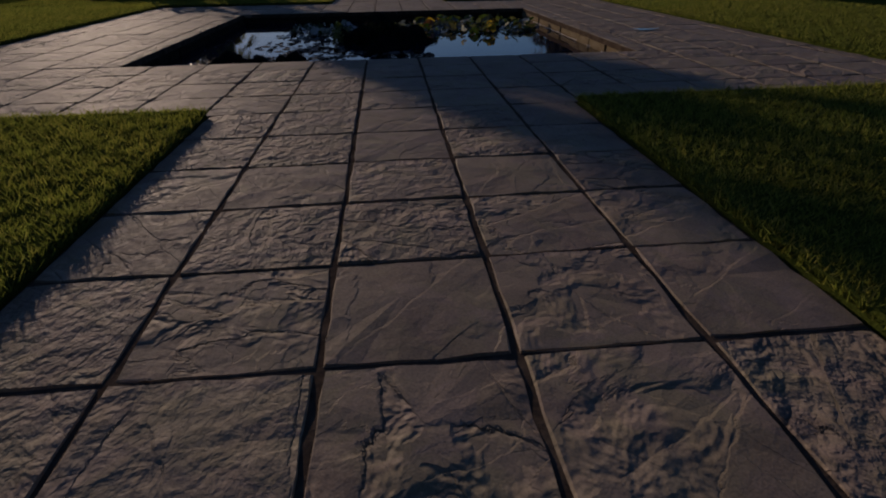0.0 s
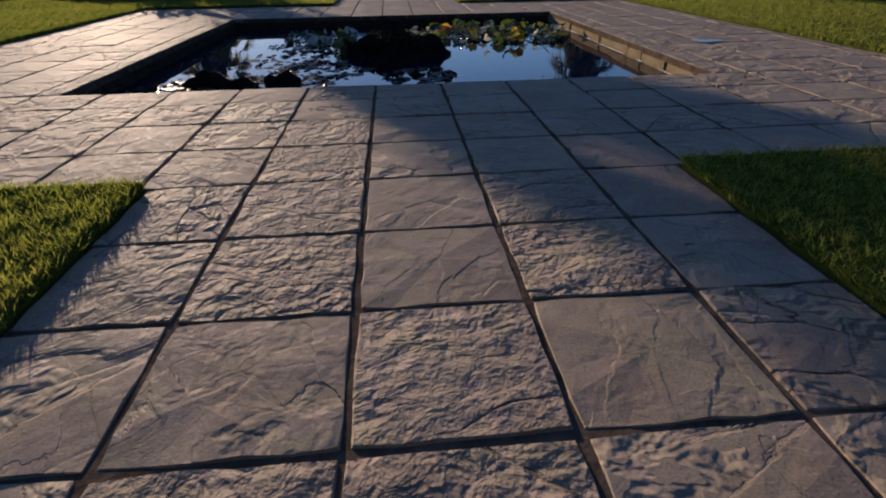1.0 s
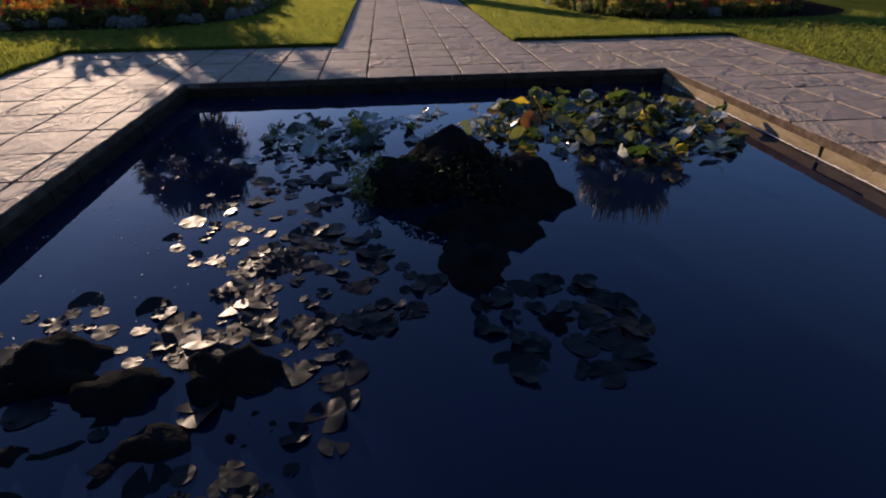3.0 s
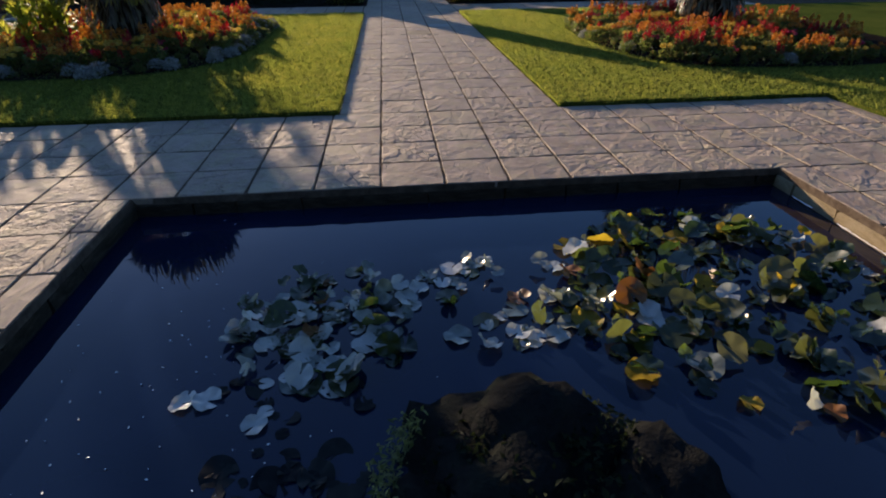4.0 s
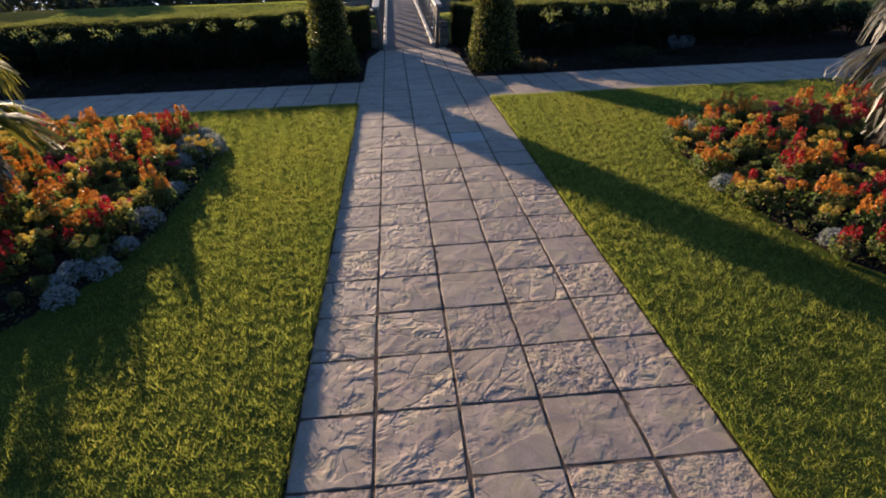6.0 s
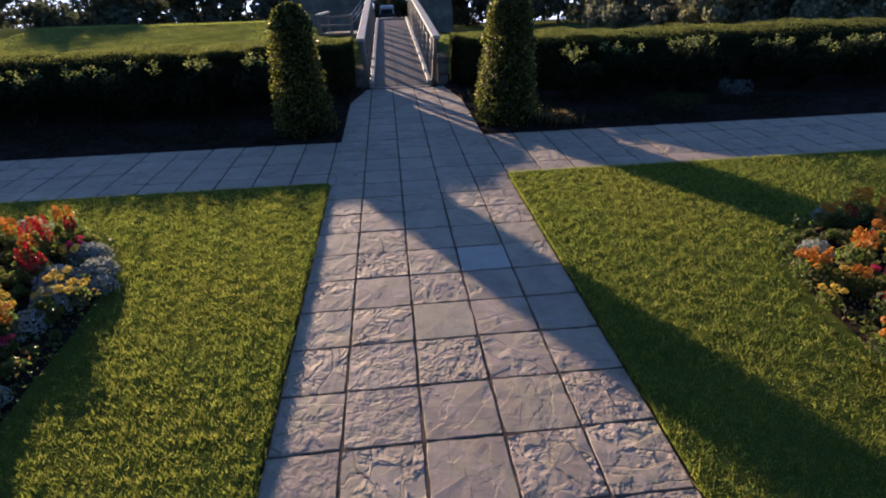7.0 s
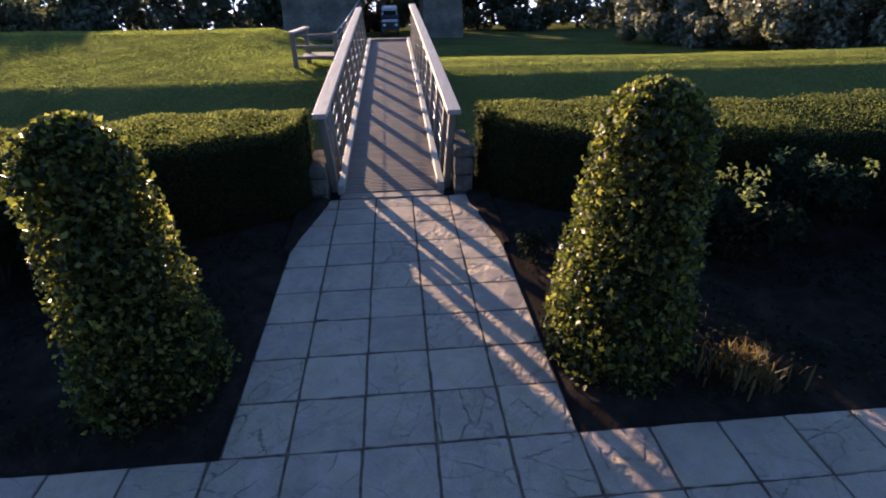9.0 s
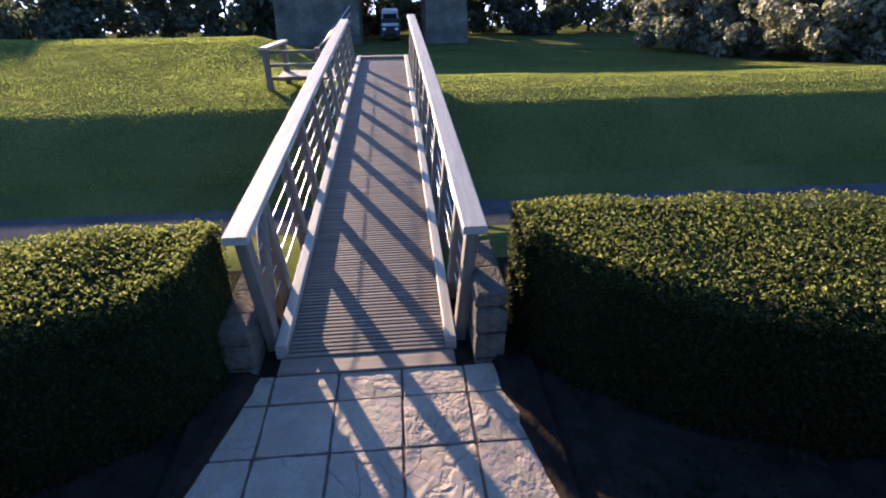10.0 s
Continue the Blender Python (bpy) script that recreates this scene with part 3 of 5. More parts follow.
soil_wedge("bed_edge_1", ((-0.90, 21.75, 0), (-0.84, 21.75, 0), (-0.50, 23.11, 0), (-0.90, 23.11, 0)), 1)
soil_wedge("bed_edge_2", ((1.40, 21.7, 0), (1.335, 21.7, 0), (1.06, 23.11, 0), (1.40, 23.11, 0)), 5)
slab_of("bed_back", [(-0.86, 1.35, 23.11, 24.25)], -0.058, -0.03, M_SOIL, "dark earth under the bridge end", "soil")
for name, (cx, cy, hx, hy) in (("flower_bed_1", BED_L), ("flower_bed_2", BED_R)):
    bm = bmesh.new()
    ring, rings = 48, 7
    centre = bm.verts.new((cx, cy, 0.145))
    rows = []
    for r in range(1, rings + 1):
        f = r / rings
        row = []
        for k in range(ring):
            a = 2 * math.pi * k / ring
            c, s = math.cos(a), math.sin(a)
            q = (abs(c) ** 3.2 + abs(s) ** 3.2) ** (-1 / 3.2)
            x, y = cx + c * q * hx * f, cy + s * q * hy * f
            row.append(bm.verts.new((x, y, 0.045 + 0.10 * (1 - f ** 4) + 0.012 * noise.noise(Vector((x * 4, y * 4, 1))) - 0.03 * (r == rings))))
        rows.append(row)
    for k in range(ring):
        bm.faces.new((centre, rows[0][k], rows[0][(k + 1) % ring]))
        for a, b in zip(rows, rows[1:]):
            bm.faces.new((a[k], b[k], b[(k + 1) % ring], a[(k + 1) % ring]))
    tagged(new(name, bm_mesh(name, bm, M_SOIL, True)), "dark soil of a rounded flower bed cut in the lawn", "soil", kind="structure")

# ---- pool ----
bm = bmesh.new()
block(bm, PL[0] - 0.1, PL[1] + 0.1, PL[2] - 0.1, PL[3] + 0.1, -0.98, -0.80)
pool_floor = tagged(new("pool_floor", bm_mesh("pool_floor", bm, M_ALGAE)), "dark silted floor of the garden pool", "pool", kind="structure")
bm = bmesh.new()
w0 = [bm.verts.new(p) for p in ((PL[0] + 0.005, PL[2] + 0.005, WATER_Z), (PL[1] - 0.005, PL[2] + 0.005, WATER_Z), (PL[1] - 0.005, PL[3] - 0.005, WATER_Z), (PL[0] + 0.005, PL[3] - 0.005, WATER_Z))]
bm.faces.new(w0)
tagged(new("water", bm_mesh("water", bm, M_WATER)), "still dark pool water mirroring the sky", "water", kind="structure")


def wall_stone(variant, mat):
    r = random.Random(variant)
    bm = block(bmesh.new(), -0.5, 0.5, -0.5, 0.5, -0.5, 0.5, 0.06)
    for v in bm.verts:
        v.co += Vector((r.uniform(-1, 1) * 0.02, r.uniform(-1, 1) * 0.05, r.uniform(-1, 1) * 0.04))
    return bm_mesh("stone", bm, mat)


STONES = [wall_stone(k, M_WALL_SHADED) for k in range(5)]
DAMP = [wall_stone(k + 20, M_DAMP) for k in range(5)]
SUNLIT_STONES = [wall_stone(k + 9, M_BUFF_SUNLIT) for k in range(5)]


def pool_wall(name, a, b, inward, courses, sunlit_face=False, lo_w=0.28, hi_w=0.62):
    """A wall of rough blocks from a to b, with a dark core behind; inward points to the water."""
    a, b, n = Vector(a), Vector(b), Vector(inward)
    d = (b - a).normalized()
    length = (b - a).length
    bm = bmesh.new()
    lo = [min(p) for p in zip(a - n * 0.20, b - n * 0.035)]
    hi = [max(p) for p in zip(a - n * 0.20, b - n * 0.035)]
    block(bm, lo[0], hi[0], lo[1], hi[1], -0.95, -0.05, 0.004)
    wall = tagged(new(name, bm_mesh(name, bm, M_MORTAR)), "rough stone side wall of the sunken pool", "wall", kind="structure")
    r = random.Random(name)
    q = Matrix.Rotation(math.atan2(d.y, d.x), 4, "Z")
    for z0, z1 in courses:
        s = 0.0
        while s < length - 0.05:
            w = min(r.uniform(lo_w, hi_w), length - s)
            if length - s - w < 0.15:
                w = length - s
            c = a + d * (s + w / 2) - n * (0.055 + r.uniform(-0.006, 0.006) * (2.5 if sunlit_face else 1))
            m = Matrix.Translation((c.x, c.y, (z0 + z1) / 2)) @ q @ Matrix.Diagonal((w - 0.012, 0.11, z1 - z0 - 0.01, 1))
            part("stone", (SUNLIT_STONES if sunlit_face and z1 > -0.1 else DAMP if sunlit_face else STONES)[r.randrange(5)], wall, m=m)
            s += w
    return wall


COURSES = [(-0.16, -0.052), (-0.30, -0.16), (-0.45, -0.30)]
# Three walls take the shaded stone colour, the sun-facing one the sunlit colour
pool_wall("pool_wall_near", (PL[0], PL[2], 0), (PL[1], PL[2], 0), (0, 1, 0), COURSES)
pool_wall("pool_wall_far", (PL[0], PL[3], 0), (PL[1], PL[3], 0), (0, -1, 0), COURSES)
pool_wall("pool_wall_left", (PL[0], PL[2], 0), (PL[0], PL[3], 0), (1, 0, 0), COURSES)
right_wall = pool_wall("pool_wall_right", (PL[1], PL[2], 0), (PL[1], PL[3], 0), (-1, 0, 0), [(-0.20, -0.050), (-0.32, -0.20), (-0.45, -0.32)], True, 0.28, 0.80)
# pale mineral line left by the water
tr = random.Random(44)
bm = bmesh.new()
prev = None
for k in range(181):
    y = PL[2] + 0.02 + (PL[3] - PL[2] - 0.04) * k / 180
    zc, hw = WATER_Z + 0.010 + tr.uniform(-0.003, 0.003), tr.uniform(0.0012, 0.0045)
    row = [bm.verts.new((PL[1] - 0.012, y, zc - hw)), bm.verts.new((PL[1] - 0.018, y, zc)), bm.verts.new((PL[1] - 0.012, y, zc + hw))]
    if prev and noise.noise(Vector((y * 2.3, 4.0, 0))) > -0.05:
        for q in range(2):
            bm.faces.new((prev[q], row[q], row[q + 1], prev[q + 1]))
    prev = row
part("tide_line", bm_mesh("tide_line", bm, M_WHITE), right_wall, "broken pale mineral line along the water")


# ---- planting shapes ----
def topiary(name, x, y, rb, rt, h, seed, label):
    """A clipped, blunt cone of ivy-like leaves."""
    r = np.random.default_rng(seed)
    top = thing(name, label, "topiary", Matrix.Translation((x, y, 0.0)))

    def radius(z):
        f = z / h
        body = rb + (rt - rb) * f ** 0.7
        cap = np.sqrt(np.clip(1 - np.clip((f - 0.84) / 0.16, 0, 1) ** 2, 0, 1))
        return body * np.maximum(cap, 0.02) * (0.93 + 0.07 * np.minimum(f * 8, 1))

    bm = bmesh.new()
    rows, ring = [], 20
    for z in np.linspace(0.02, h * 0.995, 22):
        rows.append([bm.verts.new((max(radius(z) - 0.10, 0.02) * math.cos(a) * (1 + 0.05 * noise.noise(Vector((a, z * 3, seed)))), max(radius(z) - 0.10, 0.02) * math.sin(a), z * 0.965)) for a in np.linspace(0, 2 * math.pi, ring, endpoint=False)])
    for a, b in zip(rows, rows[1:]):
        for k in range(ring):
            bm.faces.new((a[k], a[(k + 1) % ring], b[(k + 1) % ring], b[k]))
    bm.faces.new(rows[-1])
    # Solid dark hull in place of the shaded inside of the cone
    part("inner_growth", bm_mesh("inner_growth", bm, M_CORE, True), top, "dark closed hull for the shaded inside")
    n = 14500
    z = r.uniform(0.03, h, n)
    z = np.where(r.uniform(0, 1, n) < 0.16, h * (1 - 0.16 * r.uniform(0, 1, n) ** 2), z)
    a = r.uniform(0, 2 * math.pi, n)
    bumpy = 0.035 * np.sin(a * 5 + z * 6) * np.sin(z * 9 + a * 2)
    rad = np.maximum(radius(z) - 0.10 + 0.15 * r.uniform(0.0, 1.0, n) ** 0.9 + bumpy, 0.01)
    pts = np.stack([rad * np.cos(a), rad * np.sin(a), z], 1)
    f = np.clip((z / h - 0.84) / 0.16, 0, 1)
    nr = np.stack([np.cos(a) * (1 - f * 0.7), np.sin(a) * (1 - f * 0.7), 0.25 + f], 1)
    nr /= np.linalg.norm(nr, axis=1)[:, None]
    part("leaves", leaf_cloud("leaves", pts, nr, 0.046, M_IVY, r, 1.25, 0.68, 0.03), top)
    return top


topiary("topiary_cone", 1.855, 20.02, 0.55, 0.272, 1.95, 21, "tall clipped green topiary cone with a rounded top")
topiary("topiary_cone", -1.45, 19.95, 0.50, 0.245, 1.87, 22, "tall clipped topiary cone in deep shade, rim lit")


def hedge(name, rows, z1, seed, label, density=3000):
    """A clipped hedge: rows of (x, y front, y back) along x."""
    r = np.random.default_rng(seed)
    rows = np.array(rows, float)
    top = thing(name, label, "hedge")
    bm = bmesh.new()
    prof = []
    for x, y0, y1 in rows:
        e = 0.07
        prof.append([bm.verts.new(p) for p in ((x, y0 + e, 0.0), (x, y0 + e, z1 - 0.14), (x, y0 + 0.16, z1 - 0.05), (x, (y0 + y1) / 2, z1 - 0.03), (x, y1 - 0.16, z1 - 0.05), (x, y1 - e, z1 - 0.14), (x, y1 - e, -0.1))])
    for a, b in zip(prof, prof[1:]):
        for k in range(6):
            bm.faces.new((a[k], b[k], b[k + 1], a[k + 1]))
    bm.faces.new(prof[0])
    bm.faces.new(prof[-1][::-1])
    # Closed hull behind the leaves, its dark colour standing for the shade within
    part("inner_growth", bm_mesh("inner_growth", bm, M_CORE), top, "dark closed hull for the shaded inside")
    x0, x1 = rows[0, 0], rows[-1, 0]
    pts, nrm = [], []
    width = (rows[:, 2] - rows[:, 1]).mean()
    for face, area in (("top", (x1 - x0) * width), ("front", (x1 - x0) * z1), ("back", (x1 - x0) * z1 * 0.4), ("end0", width * z1), ("end1", width * z1 * 0.2)):
        n = int(area * density * 1.8)
        x = x0 + (x1 - x0) * r.uniform(0, 1, n)
        u, v = r.uniform(0, 1, n), r.uniform(0, 1, n)
        if face[:3] == "end":
            x = np.full(n, x0 if face == "end0" else x1) + r.uniform(-0.02, 0.03, n)
        yf, yb = np.interp(x, rows[:, 0], rows[:, 1]), np.interp(x, rows[:, 0], rows[:, 2])
        wav = 0.03 * np.sin(x * 2.3 + seed) + 0.018 * np.sin(x * 7.1)
        if face == "top":
            y = yf + (yb - yf) * u
            edge = np.minimum(u, 1 - u) * (yb - yf)
            z = z1 + wav - 0.10 * np.clip(1 - edge / 0.14, 0, 1) ** 2
            q = np.stack([0 * x, (u - 0.5) * 0.5, 1 + 0 * x], 1)
        elif face == "front":
            y, z, q = yf + r.uniform(-0.01, 0.05, n), v * (z1 - 0.05), np.stack([0 * x, -1 + 0 * x, 0.2 + 0 * x], 1)
        elif face == "back":
            y, z, q = yb - r.uniform(-0.01, 0.05, n), z1 - 0.05 - v * 0.4, np.stack([0 * x, 1 + 0 * x, 0.2 + 0 * x], 1)
        else:
            y, z, q = yf + (yb - yf) * u, v * z1, np.stack([(-1 if face == "end0" else 1) + 0 * x, 0 * x, 0.1 + 0 * x], 1)
        near = r.uniform(0, 1, n) < np.where(np.abs(x) < 4.6, 1.0, 0.28)
        pts.append(np.stack([x, y, z], 1)[near])
        nrm.append(q[near])
    # Top leaves take the sunlit copy, the sides keep the darker leaf
    part("top_growth", leaf_cloud("top_growth", pts[0], nrm[0], 0.028, M_HEDGE_SUNLIT, r, 1.3, 0.55, 0.03), top, "leaves of the clipped top in a sunlit yellow-green")
    pts, nrm = np.concatenate(pts[1:]), np.concatenate(nrm[1:])
    nrm /= np.linalg.norm(nrm, axis=1)[:, None]
    part("leaves", leaf_cloud("leaves", pts, nrm, 0.026, M_BOX, r, 0.7, 0.55, 0.02), top)
    return top


hedge("hedge", [(1.36, 23.2, 23.75), (1.62, 22.78, 23.88), (2.2, 22.32, 23.87), (3.0, 22.02, 23.75), (4.2, 22.05, 23.58), (6.0, 22.15, 23.60), (11.0, 22.25, 23.70)], 1.0, 31, "low clipped green hedge with a sunlit flat top")
hedge("hedge", [(-11.0, 21.85, 23.2), (-4.0, 21.85, 23.2), (-2.2, 21.98, 23.40), (-1.44, 22.28, 23.62), (-0.95, 22.6, 23.70), (-0.78, 22.85, 23.60)], 1.03, 32, "low clipped green hedge with a sunlit flat top")


VR = np.random.default_rng(8)
vt = np.linspace(0, 1, 9)
vine_pts = [(1.27 + 0.05 * math.sin(5 * t), 23.16 + 0.06 * math.sin(3 * t + 1), 1.02 - 0.52 * t) for t in vt]
vine = thing("trailing_ivy", "lit strand of ivy trailing down the hedge's end", "ivy")
bm = bmesh.new()
tube(bm, vine_pts, [0.006 - 0.004 * t for t in vt], 6)
part("stem", bm_mesh("stem", bm, M_BARK), vine)
vp = np.array(vine_pts)[VR.integers(0, 9, 130)] + VR.normal(0, 0.035, (130, 3))
part("leaves", leaf_cloud("leaves", vp, VR.normal(0, 1, (130, 3)), 0.030, M_BOX, VR, 0.5, 0.6), vine)


def shrub(name, x, y, r0, h, n, leaf, mat, seed, label, category="shrub", spread=0.9, z=0.03, group=""):
    """A loose bush: stems and several leafy lobes."""
    r = np.random.default_rng(seed)
    top = thing(name, label, category, Matrix.Translation((x, y, z)), group)
    bm = bmesh.new()
    lobes = []
    for k in range(7):
        a = 2 * math.pi * k / 7 + r.uniform(-0.4, 0.4)
        d = r0 * r.uniform(0.15, 0.62)
        lobes.append((d * math.cos(a), d * math.sin(a), h * r.uniform(0.38, 0.74), r0 * r.uniform(0.32, 0.5), h * r.uniform(0.2, 0.3)))
        tube(bm, [(0.03 * math.cos(a), 0.03 * math.sin(a), -0.02), (lobes[-1][0] * 0.6, lobes[-1][1] * 0.6, lobes[-1][2] * 0.6), lobes[-1][:3]], [0.014, 0.010, 0.005], 5)
    part("stem", bm_mesh("stem", bm, M_BARK), top)
    per = n // len(lobes)
    pts, nrm = [], []
    for cx, cy, cz, rr, hh in lobes:
        q = r.normal(0, 1, (per, 3))
        q /= np.linalg.norm(q, axis=1)[:, None]
        s = r.uniform(0.35, 1.05, per)[:, None] ** 0.5
        p = q * s * [rr, rr, hh] + [cx, cy, cz]
        pts.append(p)
        nrm.append(q)
    pts = np.concatenate(pts)
    pts[:, 2] = np.maximum(pts[:, 2], 0.02)
    part("leaves", leaf_cloud("leaves", pts, np.concatenate(nrm), leaf, mat, r, spread, 0.5, 0.01), top)
    # Sunlit crowns of the tall shrubs, put in as paler leaves
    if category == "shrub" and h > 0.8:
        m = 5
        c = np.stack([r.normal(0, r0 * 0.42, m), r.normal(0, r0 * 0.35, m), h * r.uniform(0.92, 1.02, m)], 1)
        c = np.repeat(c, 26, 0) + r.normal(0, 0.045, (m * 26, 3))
        part("new_growth", leaf_cloud("new_growth", c, np.tile([0, 0, 1.0], (len(c), 1)), 0.055, M_LIT_TIP, r, 0.9, 0.45), top, "leaf tips in a pale sunlit tone", kind="stuff")
    return top


GC = np.random.default_rng(64)
for x0, x1 in ((-7.5, -0.95), (1.45, 7.5)):
    n = 9000
    gx, gy = x0 + (x1 - x0) * GC.uniform(0, 1, n), GC.uniform(19.36, 22.1, n)
    keep = np.sin(gx * 3.3 + np.sin(gy * 2.1)) + np.sin(gy * 4.7 + gx) + GC.normal(0, 0.5, n) > -0.55
    gx, gy = gx[keep], gy[keep]
    gz = 0.03 + 0.10 * GC.uniform(0, 1, len(gx)) ** 1.5
    tagged(new("ground_cover", leaf_cloud("ground_cover", np.stack([gx, gy, gz], 1), np.tile([0, 0, 1.0], (len(gx), 1)), 0.05, M_SHRUB, GC, 0.6, 0.5)), "low dark leafy ground cover over the bed's soil", "ground cover", kind="stuff")
SH = random.Random(5)
for side in (-1, 1):
    for k in range(9):
        x = (1.0 + k * 0.95) * side + (2.3 if side > 0 else -1.5)
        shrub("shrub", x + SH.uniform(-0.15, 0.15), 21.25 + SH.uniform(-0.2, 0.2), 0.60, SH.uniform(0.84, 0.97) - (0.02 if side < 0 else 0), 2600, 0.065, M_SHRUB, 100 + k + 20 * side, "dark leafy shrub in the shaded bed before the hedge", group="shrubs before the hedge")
TG = np.random.default_rng(77)
tuft_leaves = []
for k in range(420):
    a, ln = TG.uniform(0, 2 * math.pi), TG.uniform(0.08, 0.22)
    o = np.array([math.cos(a), math.sin(a), 0]) * TG.uniform(0.15, 0.8)
    b = np.array([TG.normal(0, 0.11), TG.normal(0, 0.08), 0])
    tuft_leaves.append(([b, b + o * ln * 0.35 + [0, 0, ln * 0.7], b + o * ln * 0.8 + [0, 0, ln * 0.95]], [0.006, 0.008, 0.002]))
tuft = thing("ornamental_grass", "spiky tuft of yellow-brown grass beside the path", "plant", Matrix.Translation((2.62, 19.62, 0.02)))
part("blades", straps_mesh("blades", tuft_leaves, M_STRAW), tuft)
shrub("low_shrub", 4.75, 19.92, 0.55, 0.34, 1800, 0.03, M_BOX, 78, "low rounded green mound in the shaded bed", "shrub")
shrub("silver_shrub", 6.0, 20.3, 0.30, 0.42, 900, 0.04, M_DUSTY, 79, "dull silvery leaved shrub in the shaded bed", "shrub")
shrub("low_shrub", 1.55, 21.42, 0.18, 0.30, 500, 0.04, M_SHRUB, 80, "small leafy plant at the foot of the path edge", "shrub")


def palm(name, x, y, lean, seed, label, reach, low, old, girth, sparse, tall=1.0, skirt=1.0):
    """A squat palm: thick shaggy trunk, drooping fan fronds and a spiky crown."""
    r = np.random.default_rng(seed)
    top = thing(name, label, "palm", Matrix.Translation((x, y, 0.08)) @ Matrix.Diagonal((1, 1, tall, 1)))
    bm = bmesh.new()
    tube(bm, [(0, 0, -0.1), (0.0, 0, 0.15), (0.02, 0, 0.5), (0.10 * lean, 0.02, 1.1), (lean * 0.6, 0.0, 1.9), (lean, 0.0, 2.9)], [0.50 * girth, 0.47 * girth, 0.43 * girth, 0.33 * girth, 0.24, 0.18], 18)
    part("trunk", bm_mesh("trunk", bm, M_BARK, True), top, "dark shaggy trunk")
    leaves = []
    for k in range(420):
        # old leaf bases and fibres hang against the trunk
        a, z = r.uniform(0, 2 * math.pi), r.uniform(0.45, 1.7)
        ln = r.uniform(0.25, 0.5)
        sway = lean * 0.55 * (z / 1.9) ** 1.6
        o = np.array([math.cos(a), math.sin(a), 0])
        q = (0.46 - 0.09 * z) * girth
        leaves.append(([o * q + [sway, 0, z], o * (q + 0.10) + [sway, 0, z - ln * 0.35], o * (q + 0.11) + [sway, 0, max(z - ln, 0.28)] + r.normal(0, 0.03, 3)], [0.010, 0.02, 0.004]))
    part("trunk_fibre", straps_mesh("trunk_fibre", leaves, M_DEAD), top, "dry brown fibre and old leaf bases")
    for tier, (count, z0, out, drop, mat) in enumerate(((int(11 * sparse), 1.25, reach * skirt, 0.62, old), (int(14 * sparse), 1.75, reach * 0.9 * skirt, 0.40, old), (28, 2.4, reach * 0.95, 0.36, M_FROND), (34, 2.7, reach, 0.22, M_FROND), (34, 2.95, reach * 0.95, -0.1, M_FROND), (24, 3.05, reach * 0.75, -0.6, M_FROND), (26 if sparse < 1 else 0, 3.35, reach * 0.9, 0.05, M_FROND))):
        if not count:
            continue
        leaves = []
        for k in range(count):
            a = 2 * math.pi * (k + 0.5 * (tier % 2)) / count + r.uniform(-0.16, 0.16)
            zz, oo = z0 + r.uniform(-0.12, 0.12), out * r.uniform(0.82, 1.08) * (1.15 if tier > 3 and sparse < 1 else 1.0)
            sway = lean * min(zz / 2.4, 1.1) ** 1.2
            o = np.array([math.cos(a), math.sin(a), 0])
            hub = o * oo * 0.52 + [sway, 0, zz + 0.10 - drop * 0.22]
            root = o * 0.15 + [sway, 0, zz - 0.08]
            leaves.append(([root, (root + hub) / 2 + [0, 0, 0.05], hub], [0.014, 0.011, 0.009]))
            strips = 17 if tier > 1 else 30
            for q in range(strips):
                f = 2 * q / (strips - 1) - 1
                a2 = a + f * (0.95 if tier > 1 else 0.35 + 0.6 * sparse * sparse) + r.normal(0, 0.03 if tier > 1 else 0.12)
                d = np.array([math.cos(a2), math.sin(a2), 0])
                ln = oo * (0.50 - 0.10 * abs(f)) * r.uniform(0.85, 1.1)
                sag = drop * (r.uniform(0.8, 1.25) if tier > 1 else r.uniform(0.45, 1.4))
                p1 = hub + d * ln * 0.5 + [0, 0, -sag * 0.18]
                p2 = hub + d * ln * 0.85 + [0, 0, -sag * 0.55]
                p3 = hub + d * ln * 0.98 + [0, 0, -sag * 1.0] + r.normal(0, 0.02, 3)
                p3[2] = max(p3[2], low)
                leaves.append(([hub, p1, p2, p3], [0.010, 0.030, 0.024, 0.003] if tier > 1 else [0.006, 0.013, 0.010, 0.002] if old == M_DEAD else [0.008, 0.02, 0.016, 0.003]))
        part("frond_tier", straps_mesh("frond_tier", leaves, mat), top, "drooping old fan fronds" if mat == old else "pointed green fan fronds")
    return top


palm("palm", 5.02, 13.35, 0.05, 41, "squat palm with a skirt of dry fronds among flowers", 1.40, 0.85, M_DEAD, 1.0, 1.0, 1.0, 0.74)
palm("palm", -4.30, 13.40, -0.10, 42, "backlit palm with drooping yellow-green fronds among flowers", 1.15, 0.75, M_FROND_BACKLIT, 1.05, 0.6, 0.86)


